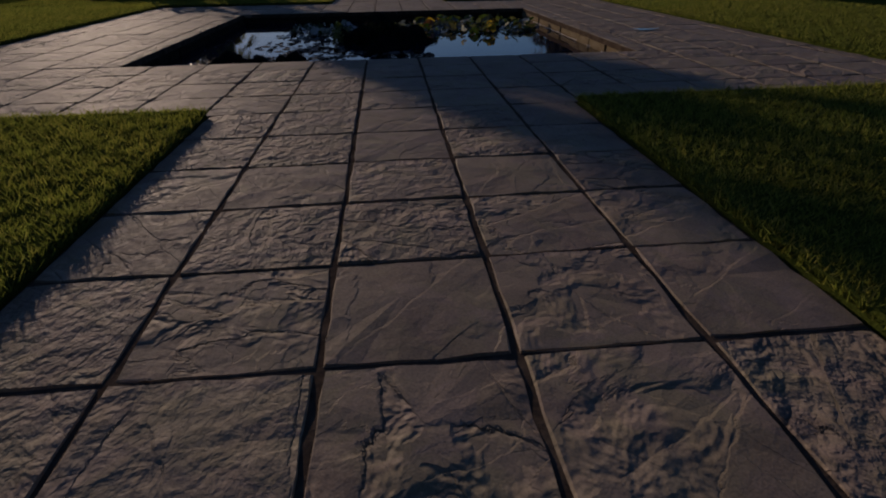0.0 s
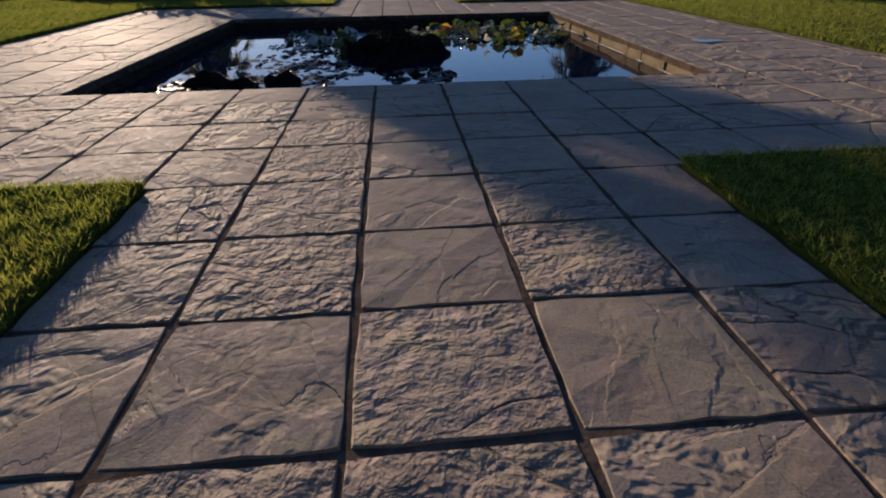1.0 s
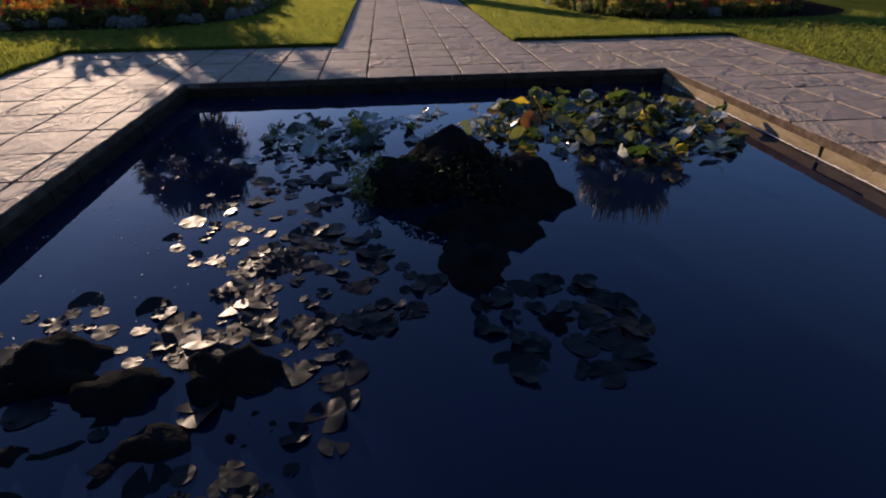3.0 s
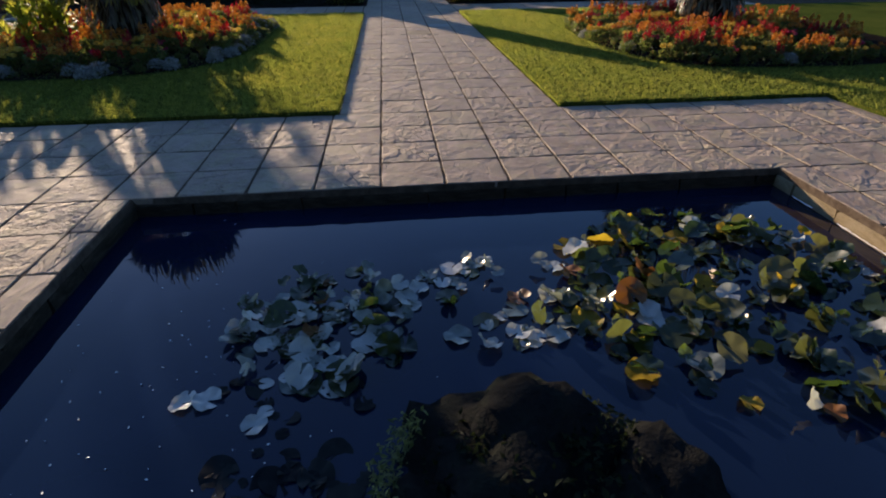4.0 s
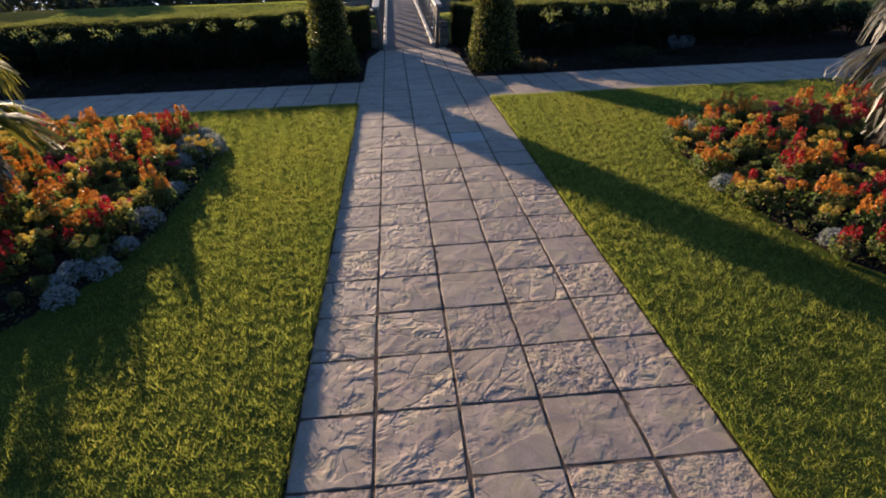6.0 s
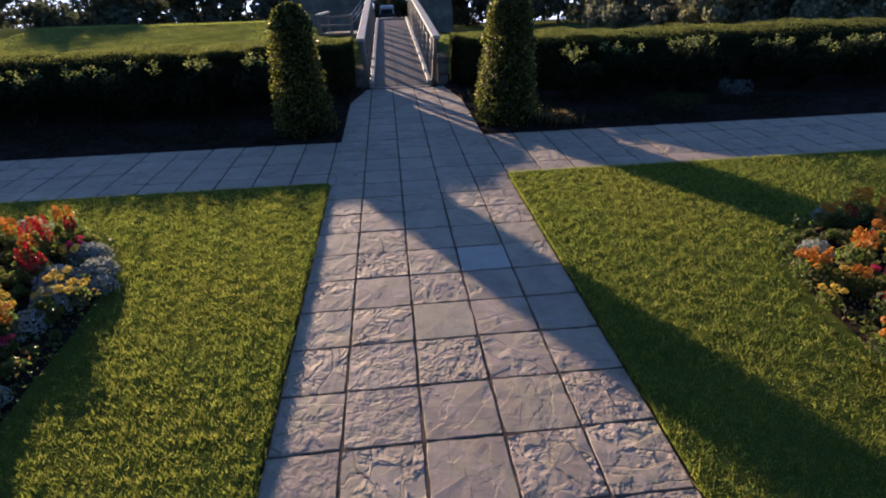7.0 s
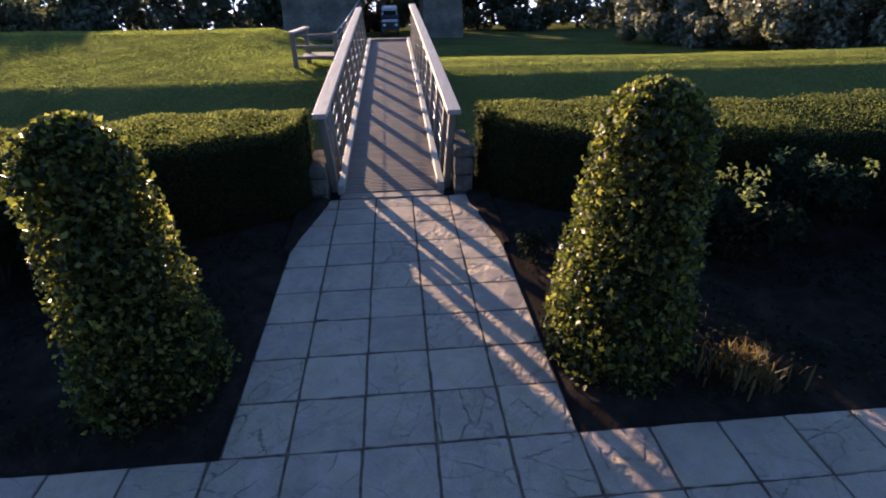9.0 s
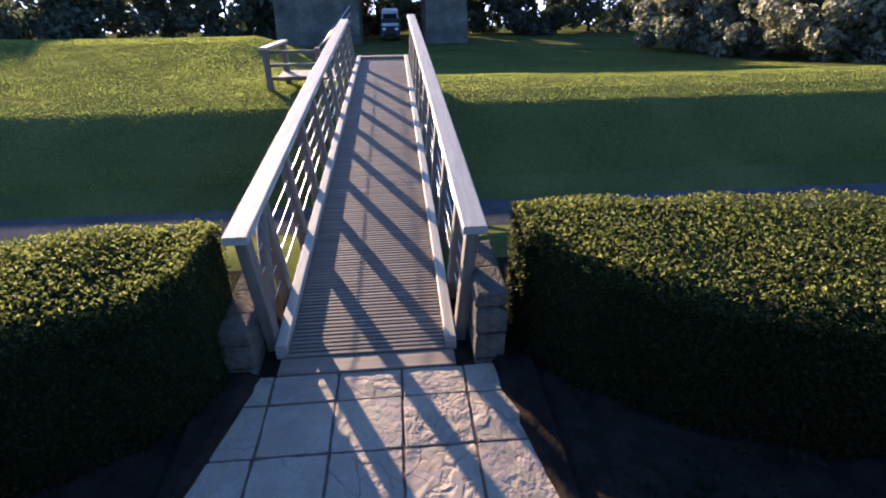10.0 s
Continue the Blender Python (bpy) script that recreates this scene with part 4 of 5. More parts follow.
def canna(name, x, y, h, seed):
    """A clump of upright stems with broad backlit leaves."""
    r = np.random.default_rng(seed)
    top = thing(name, "clump of broad yellow-green leaves catching the low sun", "plant", Matrix.Translation((x, y, 0.08)), "broad leaved plants in the bed")
    bm = bmesh.new()
    leaves = []
    for k in range(7):
        a, d = r.uniform(0, 2 * math.pi), r.uniform(0.03, 0.20)
        b = np.array([d * math.cos(a), d * math.sin(a), 0])
        hh = h * r.uniform(0.75, 1.0)
        tip = b * 1.6 + [0, 0, hh]
        tube(bm, [tuple(b - [0, 0, 0.05]), tuple((b + tip) / 2), tuple(tip)], [0.011, 0.009, 0.005], 6)
        for q in range(7):
            f = 0.28 + 0.68 * q / 6
            a2 = a + q * 2.4 + r.normal(0, 0.3)
            o = np.array([math.cos(a2), math.sin(a2), 0])
            p0 = b + (tip - b) * f
            ln = r.uniform(0.17, 0.30)
            leaves.append(([p0, p0 + o * ln * 0.35 + [0, 0, ln * 0.45], p0 + o * ln * 0.7 + [0, 0, ln * 0.6], p0 + o * ln + [0, 0, ln * 0.45]], [0.008, 0.042, 0.036, 0.004]))
    part("stem", bm_mesh("stem", bm, M_FROND), top)
    part("leaves", straps_mesh("leaves", leaves, M_BROAD), top, "broad pointed leaves")


for k, (x, y, h) in enumerate(((-5.25, 13.1, 0.95), (-5.02, 12.85, 0.80), (-5.55, 13.3, 0.90), (-5.35, 12.7, 0.75))):
    canna("canna_plant", x, y, h, 60 + k)


# ---- footbridge ----
BY0, BY1 = 23.09, 33.35
DECK_L, DECK_R = -0.40, 0.79
TAPER = 0.008


def deck_z(y):
    f = (y - BY0) / (BY1 - BY0)
    return 0.01 + 0.547 * f + 0.025 * math.sin(math.pi * f)


def ramp_pose(x, y, dz=0.0):
    s = math.atan((deck_z(y + 0.05) - deck_z(y - 0.05)) / 0.1)
    return Matrix.Translation((x, y, deck_z(y) + dz)) @ Matrix.Rotation(s, 4, "X")


def swept(name, mat, section, x_of, z_of, y0, y1, steps=14):
    """A beam of constant section along the bridge."""
    bm = bmesh.new()
    ring, n = None, len(section)
    for k in range(steps + 1):
        y = y0 + (y1 - y0) * k / steps
        cur = [bm.verts.new((x_of(y) + dx, y, z_of(y) + dz)) for dx, dz in section]
        if ring:
            for q in range(n):
                bm.faces.new((ring[q], ring[(q + 1) % n], cur[(q + 1) % n], cur[q]))
        else:
            bm.faces.new(cur[::-1])
        ring = cur
    bm.faces.new(ring)
    bmesh.ops.recalc_face_normals(bm, faces=bm.faces)
    return bm_mesh(name, bm, mat)


bridge = thing("footbridge", "weathered timber footbridge with flat handrails and wire infill", "bridge")
KERB = ((-0.043, -0.28), (0.043, -0.28), (0.043, 0.062), (0.036, 0.07), (-0.036, 0.07), (-0.043, 0.062))
BOARD = ((-0.085, -0.052), (-0.077, -0.06), (0.077, -0.06), (0.085, -0.052), (0.085, -0.008), (0.077, 0.0), (-0.077, 0.0), (-0.085, -0.008))
POST_Y = [23.47] + [24.05 + 0.97 * k for k in range(10)]
for side in (-1, 1):
    x_kerb = (lambda y: DECK_L - 0.043 + TAPER * (y - BY0)) if side < 0 else (lambda y: DECK_R + 0.043 - TAPER * (y - BY0))
    x_rail = (lambda y: -0.607 + 0.006 * (y - BY0)) if side < 0 else (lambda y: 1.008 - 0.012 * (y - BY0))
    part("kerb_beam", swept("kerb_beam", M_RAIL, KERB, x_kerb, deck_z, BY0 + 0.22, BY1), bridge, "pale timber kerb beam along the deck")
    part("handrail", swept("handrail", M_RAIL, BOARD, x_rail, lambda y: deck_z(y) + 0.98, 23.33, 32.5 if side < 0 else 33.1), bridge, "broad flat weathered handrail board")
    for y in POST_Y:
        xb, xt = x_kerb(y) + 0.09 * side, x_rail(y)
        bm = bmesh.new()
        rings = []
        for z, x in ((-0.45, xb - 0.025 * side), (0.0, xb), (0.93, xt)):
            rings.append([bm.verts.new((x + dx, y + dy, deck_z(y) + z)) for dx, dy in ((-0.045, -0.055), (-0.037, -0.063), (0.037, -0.063), (0.045, -0.055), (0.045, 0.055), (0.037, 0.063), (-0.037, 0.063), (-0.045, 0.055))])
        for a, b in zip(rings, rings[1:]):
            for k in range(8):
                bm.faces.new((a[k], a[(k + 1) % 8], b[(k + 1) % 8], b[k]))
        bm.faces.new(rings[0][::-1])
        bm.faces.new(rings[-1])
        part("post", bm_mesh("post", bm, M_POST), bridge)
    for k in range(5):
        h = 0.18 + 0.155 * k
        bm = bmesh.new()
        ys = [23.47 + 9.3 * j / 12 for j in range(13)]
        tube(bm, [((x_kerb(y) + 0.09 * side) * (1 - h / 0.93) + x_rail(y) * h / 0.93, y, deck_z(y) + h) for y in ys], [0.004] * 13, 6)
        part("wire", bm_mesh("wire", bm, M_WIRE, True), bridge, "thin bright steel wire")
# raking brace of the end post on the side of the sun
bm = bmesh.new()
tube(bm, [(-0.55, 23.44, -0.12), (-0.56, 23.72, 0.45), (-0.60, 24.02, 0.95)], [0.05, 0.048, 0.045], 10)
part("brace", bm_mesh("brace", bm, M_POST, True), bridge, "round raking brace of the end post")
# transverse deck slats
mid, half = (DECK_L + DECK_R) / 2, (DECK_R - DECK_L) / 2 - 0.003
slat_me = [block_mesh("slat", M_DECK, -half, half, -0.0165, 0.0165, -0.03, 0.0, ch=0.004), block_mesh("slat", M_DECK, -half + 0.003, half, -0.016, 0.016, -0.03, 0.001, ch=0.005)]
deck = part("deck", block_mesh("deck", M_POST, DECK_L, DECK_R, BY0 + 0.03, BY0 + 0.17, -0.12, -0.035), bridge, "closely spaced transverse deck slats")
nsl = int((BY1 - BY0 - 0.22) / 0.044)
for k in range(nsl):
    y = BY0 + 0.20 + 0.044 * k
    part("slat", slat_me[k % 2], deck, m=ramp_pose(mid, y) @ Matrix.Diagonal((1 - TAPER * (y - BY0) / half, 1, 1, 1)))
part("deck_board", block_mesh("deck_board", M_DECK, DECK_L - 0.04, DECK_R + 0.06, BY0, BY0 + 0.172, -0.05, 0.012), bridge, "timber threshold board")
part("deck_board", block_mesh("deck_board", M_DECK, DECK_L + 0.07, DECK_R - 0.07, BY1 - 0.02, BY1 + 0.14, 0.45, 0.60), bridge, "timber threshold board")


PIERS = [me.copy() for me in STONES]
for me in PIERS:
    me.materials[0] = M_TOWER


def abutment(x, y0, y1, z0, z1, w, label):
    top = thing("abutment", label, "abutment")
    r = random.Random(int(x * 100 + y0))
    z = z0
    while z < z1 - 0.04:
        h = min(r.uniform(0.16, 0.26), z1 - z)
        s = y0
        while s < y1 - 0.05:
            d = min(r.uniform(0.2, 0.42), y1 - s)
            me = PIERS[r.randrange(5)]
            part("stone", me, top, m=Matrix.Translation((x, s + d / 2, z + h / 2)) @ Matrix.Diagonal((w, d - 0.01, h - 0.01, 1)))
            s += d
        z += h
    return top


abutment(1.10, 23.10, 23.9, -0.2, 0.60, 0.22, "low stone pier at the bridge's near end")
abutment(-0.70, 23.10, 23.9, -0.2, 0.40, 0.22, "low stone pier at the bridge's near end")
abutment(2.2, 33.1, 33.8, -1.1, -0.36, 1.5, "rough stones where the bridge meets the far bank")
abutment(0.2, 33.5, 34.4, -1.0, 0.44, 1.4, "stone landing at the bridge's far end")

# far landing fence
fence = thing("landing_fence", "weathered timber fence beside the far bridge landing", "fence", Matrix.Translation((0.02, -5.10, -0.43)) @ Matrix.Scale(1.27, 4))
for (x, y) in ((-2.08, 30.6), (-1.90, 31.5), (-1.12, 30.7)):
    z = float(ground_z(x, y))
    part("post", block_mesh("post", M_POST, x - 0.05, x + 0.05, y - 0.05, y + 0.05, z - 0.2, 0.93), fence)
for h in (0.84, 0.60, 0.36):
    part("rail", block_mesh("rail", M_POST, -2.04, -1.16, 30.62, 30.67, h, h + 0.06), fence)
for k in range(6):
    part("plank", block_mesh("plank", M_DECK, -1.98, -0.80, 30.70 + 0.145 * k, 30.70 + 0.145 * k + 0.135, 0.335, 0.375, ch=0.006), fence, "pale landing plank")
for k in range(3):
    bm = bmesh.new()
    tube(bm, [(-0.48, 31.35, 1.60 - 0.13 * k), (-0.80, 31.05, 1.22 - 0.13 * k), (-1.12, 30.72, 0.90 - 0.13 * k)], [0.005] * 3, 6)
    part("wire", bm_mesh("wire", bm, M_WIRE, True), fence, "thin steel wire")
bm = bmesh.new()
rail = block(bm, -0.075, 0.075, -0.56, 0.56, 0, 0.045)
part("cap_rail", bm_mesh("cap_rail", bm, M_RAIL), fence, "pale flat top rail", Matrix.Translation((-1.99, 31.05, 0.93)) @ Matrix.Rotation(radians(-11), 4, "Z"))

# ---- gate ruin beyond ----
gate = thing("gatehouse", "grey stone gatehouse ruin standing in shade", "gatehouse", Matrix.Translation((-0.31, -9.68, -1.05)) @ Matrix.Scale(1.5, 4))


def ruin_block(name, x0, x1, y0, y1, z0, z1, seed):
    bm = bmesh.new()
    nx, nz = max(2, int((x1 - x0) / 0.5)), max(2, int((z1 - z0) / 0.4))
    block(bm, x0, x1, y0, y1, z0, z1, 0.05)
    bmesh.ops.subdivide_edges(bm, edges=bm.edges[:], cuts=4, use_grid_fill=True)
    for v in bm.verts:
        v.co += Vector((noise.noise(v.co * 1.7), noise.noise(v.co * 1.7 + Vector((9, 0, 0))), noise.noise(v.co * 1.7 + Vector((0, 9, 0))))) * 0.10
    return part(name, bm_mesh(name, bm, M_TOWER), gate)


ruin_block("pier", -5.2, -1.2, 48.0, 51.0, -1.9, 4.0, 1)
ruin_block("pier", 2.05, 4.15, 48.0, 51.0, -1.9, 4.1, 2)
# Unseen stub above the pier, added to throw a shadow band over the bank
ruin_block("turret", 3.5, 4.12, 48.3, 49.3, 4.0, 6.0, 4)
ruin_block("arch", -1.25, 2.1, 48.6, 50.4, 1.6, 3.9, 3)
van = thing("utility_vehicle", "small white utility vehicle parked beyond the gate", "vehicle", Matrix.Translation((0.12, 66.0, float(ground_z(0.12, 66.0)))) @ Matrix.Scale(1.2, 4))
bm = block(bmesh.new(), -0.66, 0.66, -0.2, 2.3, 0.35, 0.95, 0.09)
block(bm, -0.62, 0.62, 0.25, 2.2, 0.93, 1.35, 0.05)
part("body", bm_mesh("body", bm, M_DARK), van, "dark painted body")
part("bonnet", block_mesh("bonnet", M_WHITE, -0.56, 0.56, -0.24, 0.35, 0.92, 1.06, ch=0.05), van, "pale bonnet")
bm = bmesh.new()
ws = [bm.verts.new(p) for p in ((-0.56, 0.22, 1.08), (0.56, 0.22, 1.08), (0.46, 0.48, 1.62), (-0.46, 0.48, 1.62), (-0.56, 0.26, 1.08), (0.56, 0.26, 1.08), (0.46, 0.52, 1.62), (-0.46, 0.52, 1.62))]
for q in ((0, 1, 2, 3), (7, 6, 5, 4), (0, 4, 5, 1), (1, 5, 6, 2), (2, 6, 7, 3), (3, 7, 4, 0)):
    bm.faces.new([ws[k] for k in q])
part("windscreen", bm_mesh("windscreen", bm, M_GLASS), van, "dark windscreen")
part("roof", block_mesh("roof", M_WHITE, -0.54, 0.54, 0.38, 2.1, 1.62, 1.84, ch=0.09), van, "white roof")
for sx in (-1, 1):
    part("pillar", block_mesh("pillar", M_WHITE, 0.50 * sx - 0.035, 0.50 * sx + 0.035, 0.34, 0.42, 1.05, 1.66, ch=0.01), van, "white pillar")
    part("headlight", block_mesh("headlight", M_WHITE, 0.42 * sx - 0.11, 0.42 * sx + 0.11, -0.24, -0.19, 0.66, 0.82, ch=0.02), van, "pale headlight")
    for wy in (0.1, 1.9):
        bm = bmesh.new()
        tube(bm, [(0.52 * sx - 0.1, wy, 0.32), (0.52 * sx + 0.1, wy, 0.32)], [0.32, 0.32], 20)
        part("wheel", bm_mesh("wheel", bm, M_DARK), van, "black tyre")


# ---- trees and far bushes ----
def tree(name, x, y, h, spread, n, leaf, seed, label, low=0.1, mat=None):
    r = np.random.default_rng(seed)
    z = float(ground_z(x, y))
    top = thing(name, label, "tree", Matrix.Translation((x, y, z)))
    bm = bmesh.new()
    tube(bm, [(0, 0, -0.3), (0.05, 0.03, h * 0.25), (-0.05, 0.1, h * 0.55), (0.1, 0, h * 0.85)], [0.03 * h, 0.024 * h, 0.015 * h, 0.004 * h], 9)
    lobes = []
    for k in range(26):
        a, f = r.uniform(0, 2 * math.pi), r.uniform(low, 0.95)
        d = spread * r.uniform(0.25, 0.85) * math.sin(math.pi * min(0.25 + f * 0.72, 1.0)) ** 0.7
        c = np.array([d * math.cos(a), d * math.sin(a), h * f])
        lobes.append((c, spread * r.uniform(0.22, 0.40)))
        if k % 2 == 0:
            tube(bm, [(0, 0, h * f * 0.6), tuple(c * [0.5, 0.5, 0.85]), tuple(c)], [0.010 * h, 0.006 * h, 0.002 * h], 5)
    part("trunk", bm_mesh("trunk", bm, M_BARK), top)
    per = n // len(lobes)
    pts, nrm = [], []
    for c, rr in lobes:
        q = r.normal(0, 1, (per, 3))
        q /= np.linalg.norm(q, axis=1)[:, None]
        p = q * (r.uniform(0.3, 1.0, per)[:, None] ** 0.45) * rr * [1, 1, 0.8] + c
        pts.append(p)
        nrm.append(q)
    pts = np.concatenate(pts)
    pts[:, 2] = np.maximum(pts[:, 2], 0.05)
    part("crown", leaf_cloud("crown", pts, np.concatenate(nrm), leaf, mat or M_TREE, r, 0.9, 0.6, 0.05), top)
    return top


TREES = [(18.6, 54.4, 5.0, 2.8), (19.9, 49.7, 5.2, 2.7), (21.1, 45.4, 5.3, 2.8), (24.3, 43.8, 5.8, 3.2), (28.2, 43.5, 6.3, 3.4), (32.4, 44.4, 6.6, 3.7), (23.8, 51.9, 6.9, 3.6), (29.2, 51.1, 7.7, 4.1), (37.3, 46.4, 7.4, 4.0)]
for k, (x, y, h, s) in enumerate(TREES):
    tree("bush_tree", x, y, h, s, 9500, 0.30, 200 + k, "large rounded evergreen bush at the lawn's edge", 0.05)
FAR = [(-1.1, 73.8, 6.5, 3.1), (3.1, 74.4, 6.7, 3.4), (-4.8, 72.5, 5.9, 3.4), (-9.9, 68.5, 5.1, 4.0), (-13.8, 70.0, 6.0, 4.3), (-18.7, 70.0, 6.2, 4.5), (-24.4, 68.5, 6.2, 4.8), (-30.0, 71.2, 9.2, 5.1), (-37.2, 70.0, 6.2, 5.1), (-44.1, 67.0, 7.8, 5.4), (-51.1, 65.5, 7.8, 5.4), (8.9, 73.8, 5.1, 3.4), (13.2, 71.2, 6.2, 4.2), (18.8, 72.5, 6.5, 4.5), (24.4, 73.8, 7.0, 4.8), (30.8, 72.5, 7.1, 4.8), (37.9, 71.2, 8.5, 5.1)]
for k, (x, y, h, s) in enumerate(FAR):
    tree("far_tree", x, y, h + 1.1, s, 6000, 0.52, 300 + k, "dark tree in the distant tree line beyond the lawn", 0.05, M_FARLEAF)


# ---- unseen dark screen closing the garden behind, added to block low sky light ----
bm = bmesh.new()
cols = []
for k in range(61):
    x = -30 + k
    row = []
    for z in (-0.1, 2.5, 5.0, 7.5, 9.6):
        q = Vector((x * 0.6, z * 0.7, 3.0))
        row.append(bm.verts.new((x, -9.5 + 0.5 * noise.noise(q) - 0.05 * z, z + (0.9 * noise.noise(q * 1.7) if z > 9 else 0))))
    row.append(bm.verts.new((x, -12.0, 9.8 + 0.6 * noise.noise(Vector((x, 1, 1))))))
    row.append(bm.verts.new((x, -12.2, -0.1)))
    cols.append(row)
for a, b in zip(cols, cols[1:]):
    for k in range(6):
        bm.faces.new((a[k], b[k], b[k + 1], a[k + 1]))
tagged(new("boundary_hedge", bm_mesh("boundary_hedge", bm, M_CORE, True)), "tall dark unseen screen behind the path, blocking low sky light", "hedge", kind="structure")


# ---- small puddle on the terrace ----
bm = bmesh.new()
pr = random.Random(6)
ring = []
for k in range(26):
    a = 2 * math.pi * k / 26
    q = 1 + 0.25 * math.sin(3 * a + 1) + 0.15 * math.sin(5 * a) + pr.uniform(-0.06, 0.06)
    ring.append(bm.verts.new((PUDDLE[0] + 0.13 * q * math.cos(a), PUDDLE[1] + 0.07 * q * math.sin(a), 0.0075)))
bm.faces.new(ring)
tagged(new("puddle", bm_mesh("puddle", bm, M_WATER)), "small shallow puddle mirroring the sky on the terrace slabs", "puddle", kind="structure")


# ---- flower beds ----
def flower(name, seed, mats, h, label, plume):
    """A bedding plant: a leafy base with plumes or heads of petals."""
    r = np.random.default_rng(seed)
    top = thing(name, label, "flower")
    n = 210
    q = r.normal(0, 1, (n, 3))
    q /= np.linalg.norm(q, axis=1)[:, None]
    p = q * [0.13, 0.13, h * 0.36] * (r.uniform(0.3, 1, n)[:, None] ** 0.5) + [0, 0, h * 0.38]
    part("foliage", leaf_cloud("foliage", p, q, 0.05, M_FLEAF, r, 0.8, 0.45), top)
    heads = 3 if plume else 4
    for k in range(heads):
        a = 2 * math.pi * k / heads + r.uniform(-0.5, 0.5)
        d = r.uniform(0.02, 0.11)
        c = np.array([d * math.cos(a), d * math.sin(a), h * r.uniform(0.72, 0.95)])
        m = 60
        g = r.normal(0, 1, (m, 3))
        g /= np.linalg.norm(g, axis=1)[:, None]
        if plume:
            t = r.uniform(0, 1, m)
            rad = 0.036 * (1 - t) ** 0.6 + 0.006
            pp = np.stack([g[:, 0] * rad, g[:, 1] * rad, (t - 0.5) * h * 0.43], 1)
        else:
            pp = g * [0.042, 0.042, 0.026]
        part("bloom", leaf_cloud("bloom", pp + c, g, 0.029, mats, r, 0.6, 0.65), top)
    return top


def silver(name, seed):
    r = np.random.default_rng(seed)
    top = thing(name, "low mound of silvery grey foliage at the bed's edge", "plant")
    n = 420
    q = r.normal(0, 1, (n, 3))
    q[:, 2] = np.abs(q[:, 2])
    q /= np.linalg.norm(q, axis=1)[:, None]
    p = q * [0.15, 0.15, 0.15] * (r.uniform(0.4, 1, n)[:, None] ** 0.5)
    part("foliage", leaf_cloud("foliage", p, q, 0.038, M_SILVER, r, 0.8, 0.4), top)
    return top


KINDS = [flower("red_flower", 1, M_RED, 0.36, "plume flowers of deep red in the bed", True), flower("orange_flower", 2, M_ORANGE, 0.32, "plume flowers of bright orange in the bed", True),
         flower("yellow_flower", 3, M_YELLOW, 0.30, "round golden yellow flower heads in the bed", False), flower("red_flower", 4, M_RED, 0.40, "plume flowers of deep red in the bed", True),
         flower("orange_flower", 5, M_ORANGE, 0.34, "round orange flower heads in the bed", False)]
KINDS.append(shrub("bedding_plant", 0, 0, 0.16, 0.30, 420, 0.045, M_FLEAF, 90, "leafy green bedding plant among the flowers", "plant"))
KINDS.append(flower("pink_flower", 7, M_PINK, 0.28, "round crimson pink flower heads in the bed", False))
SILVER = silver("silver_plant", 6)
FR = random.Random(11)
used = set()


def plant(src, m, group):
    if src.name not in used:
        used.add(src.name)
        src.matrix_basis = m
        src["group"] = group
        return src
    ob = copy_thing(src, m)
    ob["group"] = group
    return ob


def bed_z(x, y, bed):
    f = (abs((x - bed[0]) / bed[2]) ** 3.2 + abs((y - bed[1]) / bed[3]) ** 3.2) ** (1 / 3.2)
    return 0.04 + 0.10 * (1 - min(f, 1) ** 4)


for bed, gname, sgn in ((BED_L, "flowers in the first bed", -1), (BED_R, "flowers in the second bed", 1)):
    cx, cy, hx, hy = bed
    y = cy - hy
    while y < cy + hy:
        x = cx - hx
        while x < cx + hx:
            px, py = x + FR.uniform(-0.07, 0.07), y + FR.uniform(-0.07, 0.07)
            x += 0.205
            if not bed_inside(px, py, bed, -0.02) or math.hypot(px - (5.02 if sgn > 0 else -4.30), py - 13.4) < 0.52:
                continue
            # only the part that the paths look on to is densely planted
            if abs(px) > 6.2:
                continue
            rim = not bed_inside(px, py, bed, -0.28)
            m = Matrix.Translation((px, py, bed_z(px, py, bed))) @ Matrix.Rotation(FR.uniform(0, 6.28), 4, "Z") @ Matrix.Scale(FR.uniform(0.65, 1.05), 4)
            if rim and FR.random() < (0.35 if sgn < 0 else 0.45):
                plant(KINDS[5], m @ Matrix.Scale(0.72, 4), gname)
            elif rim and FR.random() < (0.6 if sgn < 0 else 0.1):
                plant(SILVER, m, gname)
            else:
                v = noise.noise(Vector((px * 1.1, py * 1.1, 3.0 * sgn)))
                k = 0 if v < -0.24 else 1 if v < -0.1 else 2 if v < 0.04 else 4 if v < 0.16 else 6 if v < 0.27 else 3
                if FR.random() < 0.55:
                    k = FR.choice((0, 1, 2, 2, 3, 4, 5, 5, 5, 5, 6))
                plant(KINDS[k], m, gname)
        y += 0.205


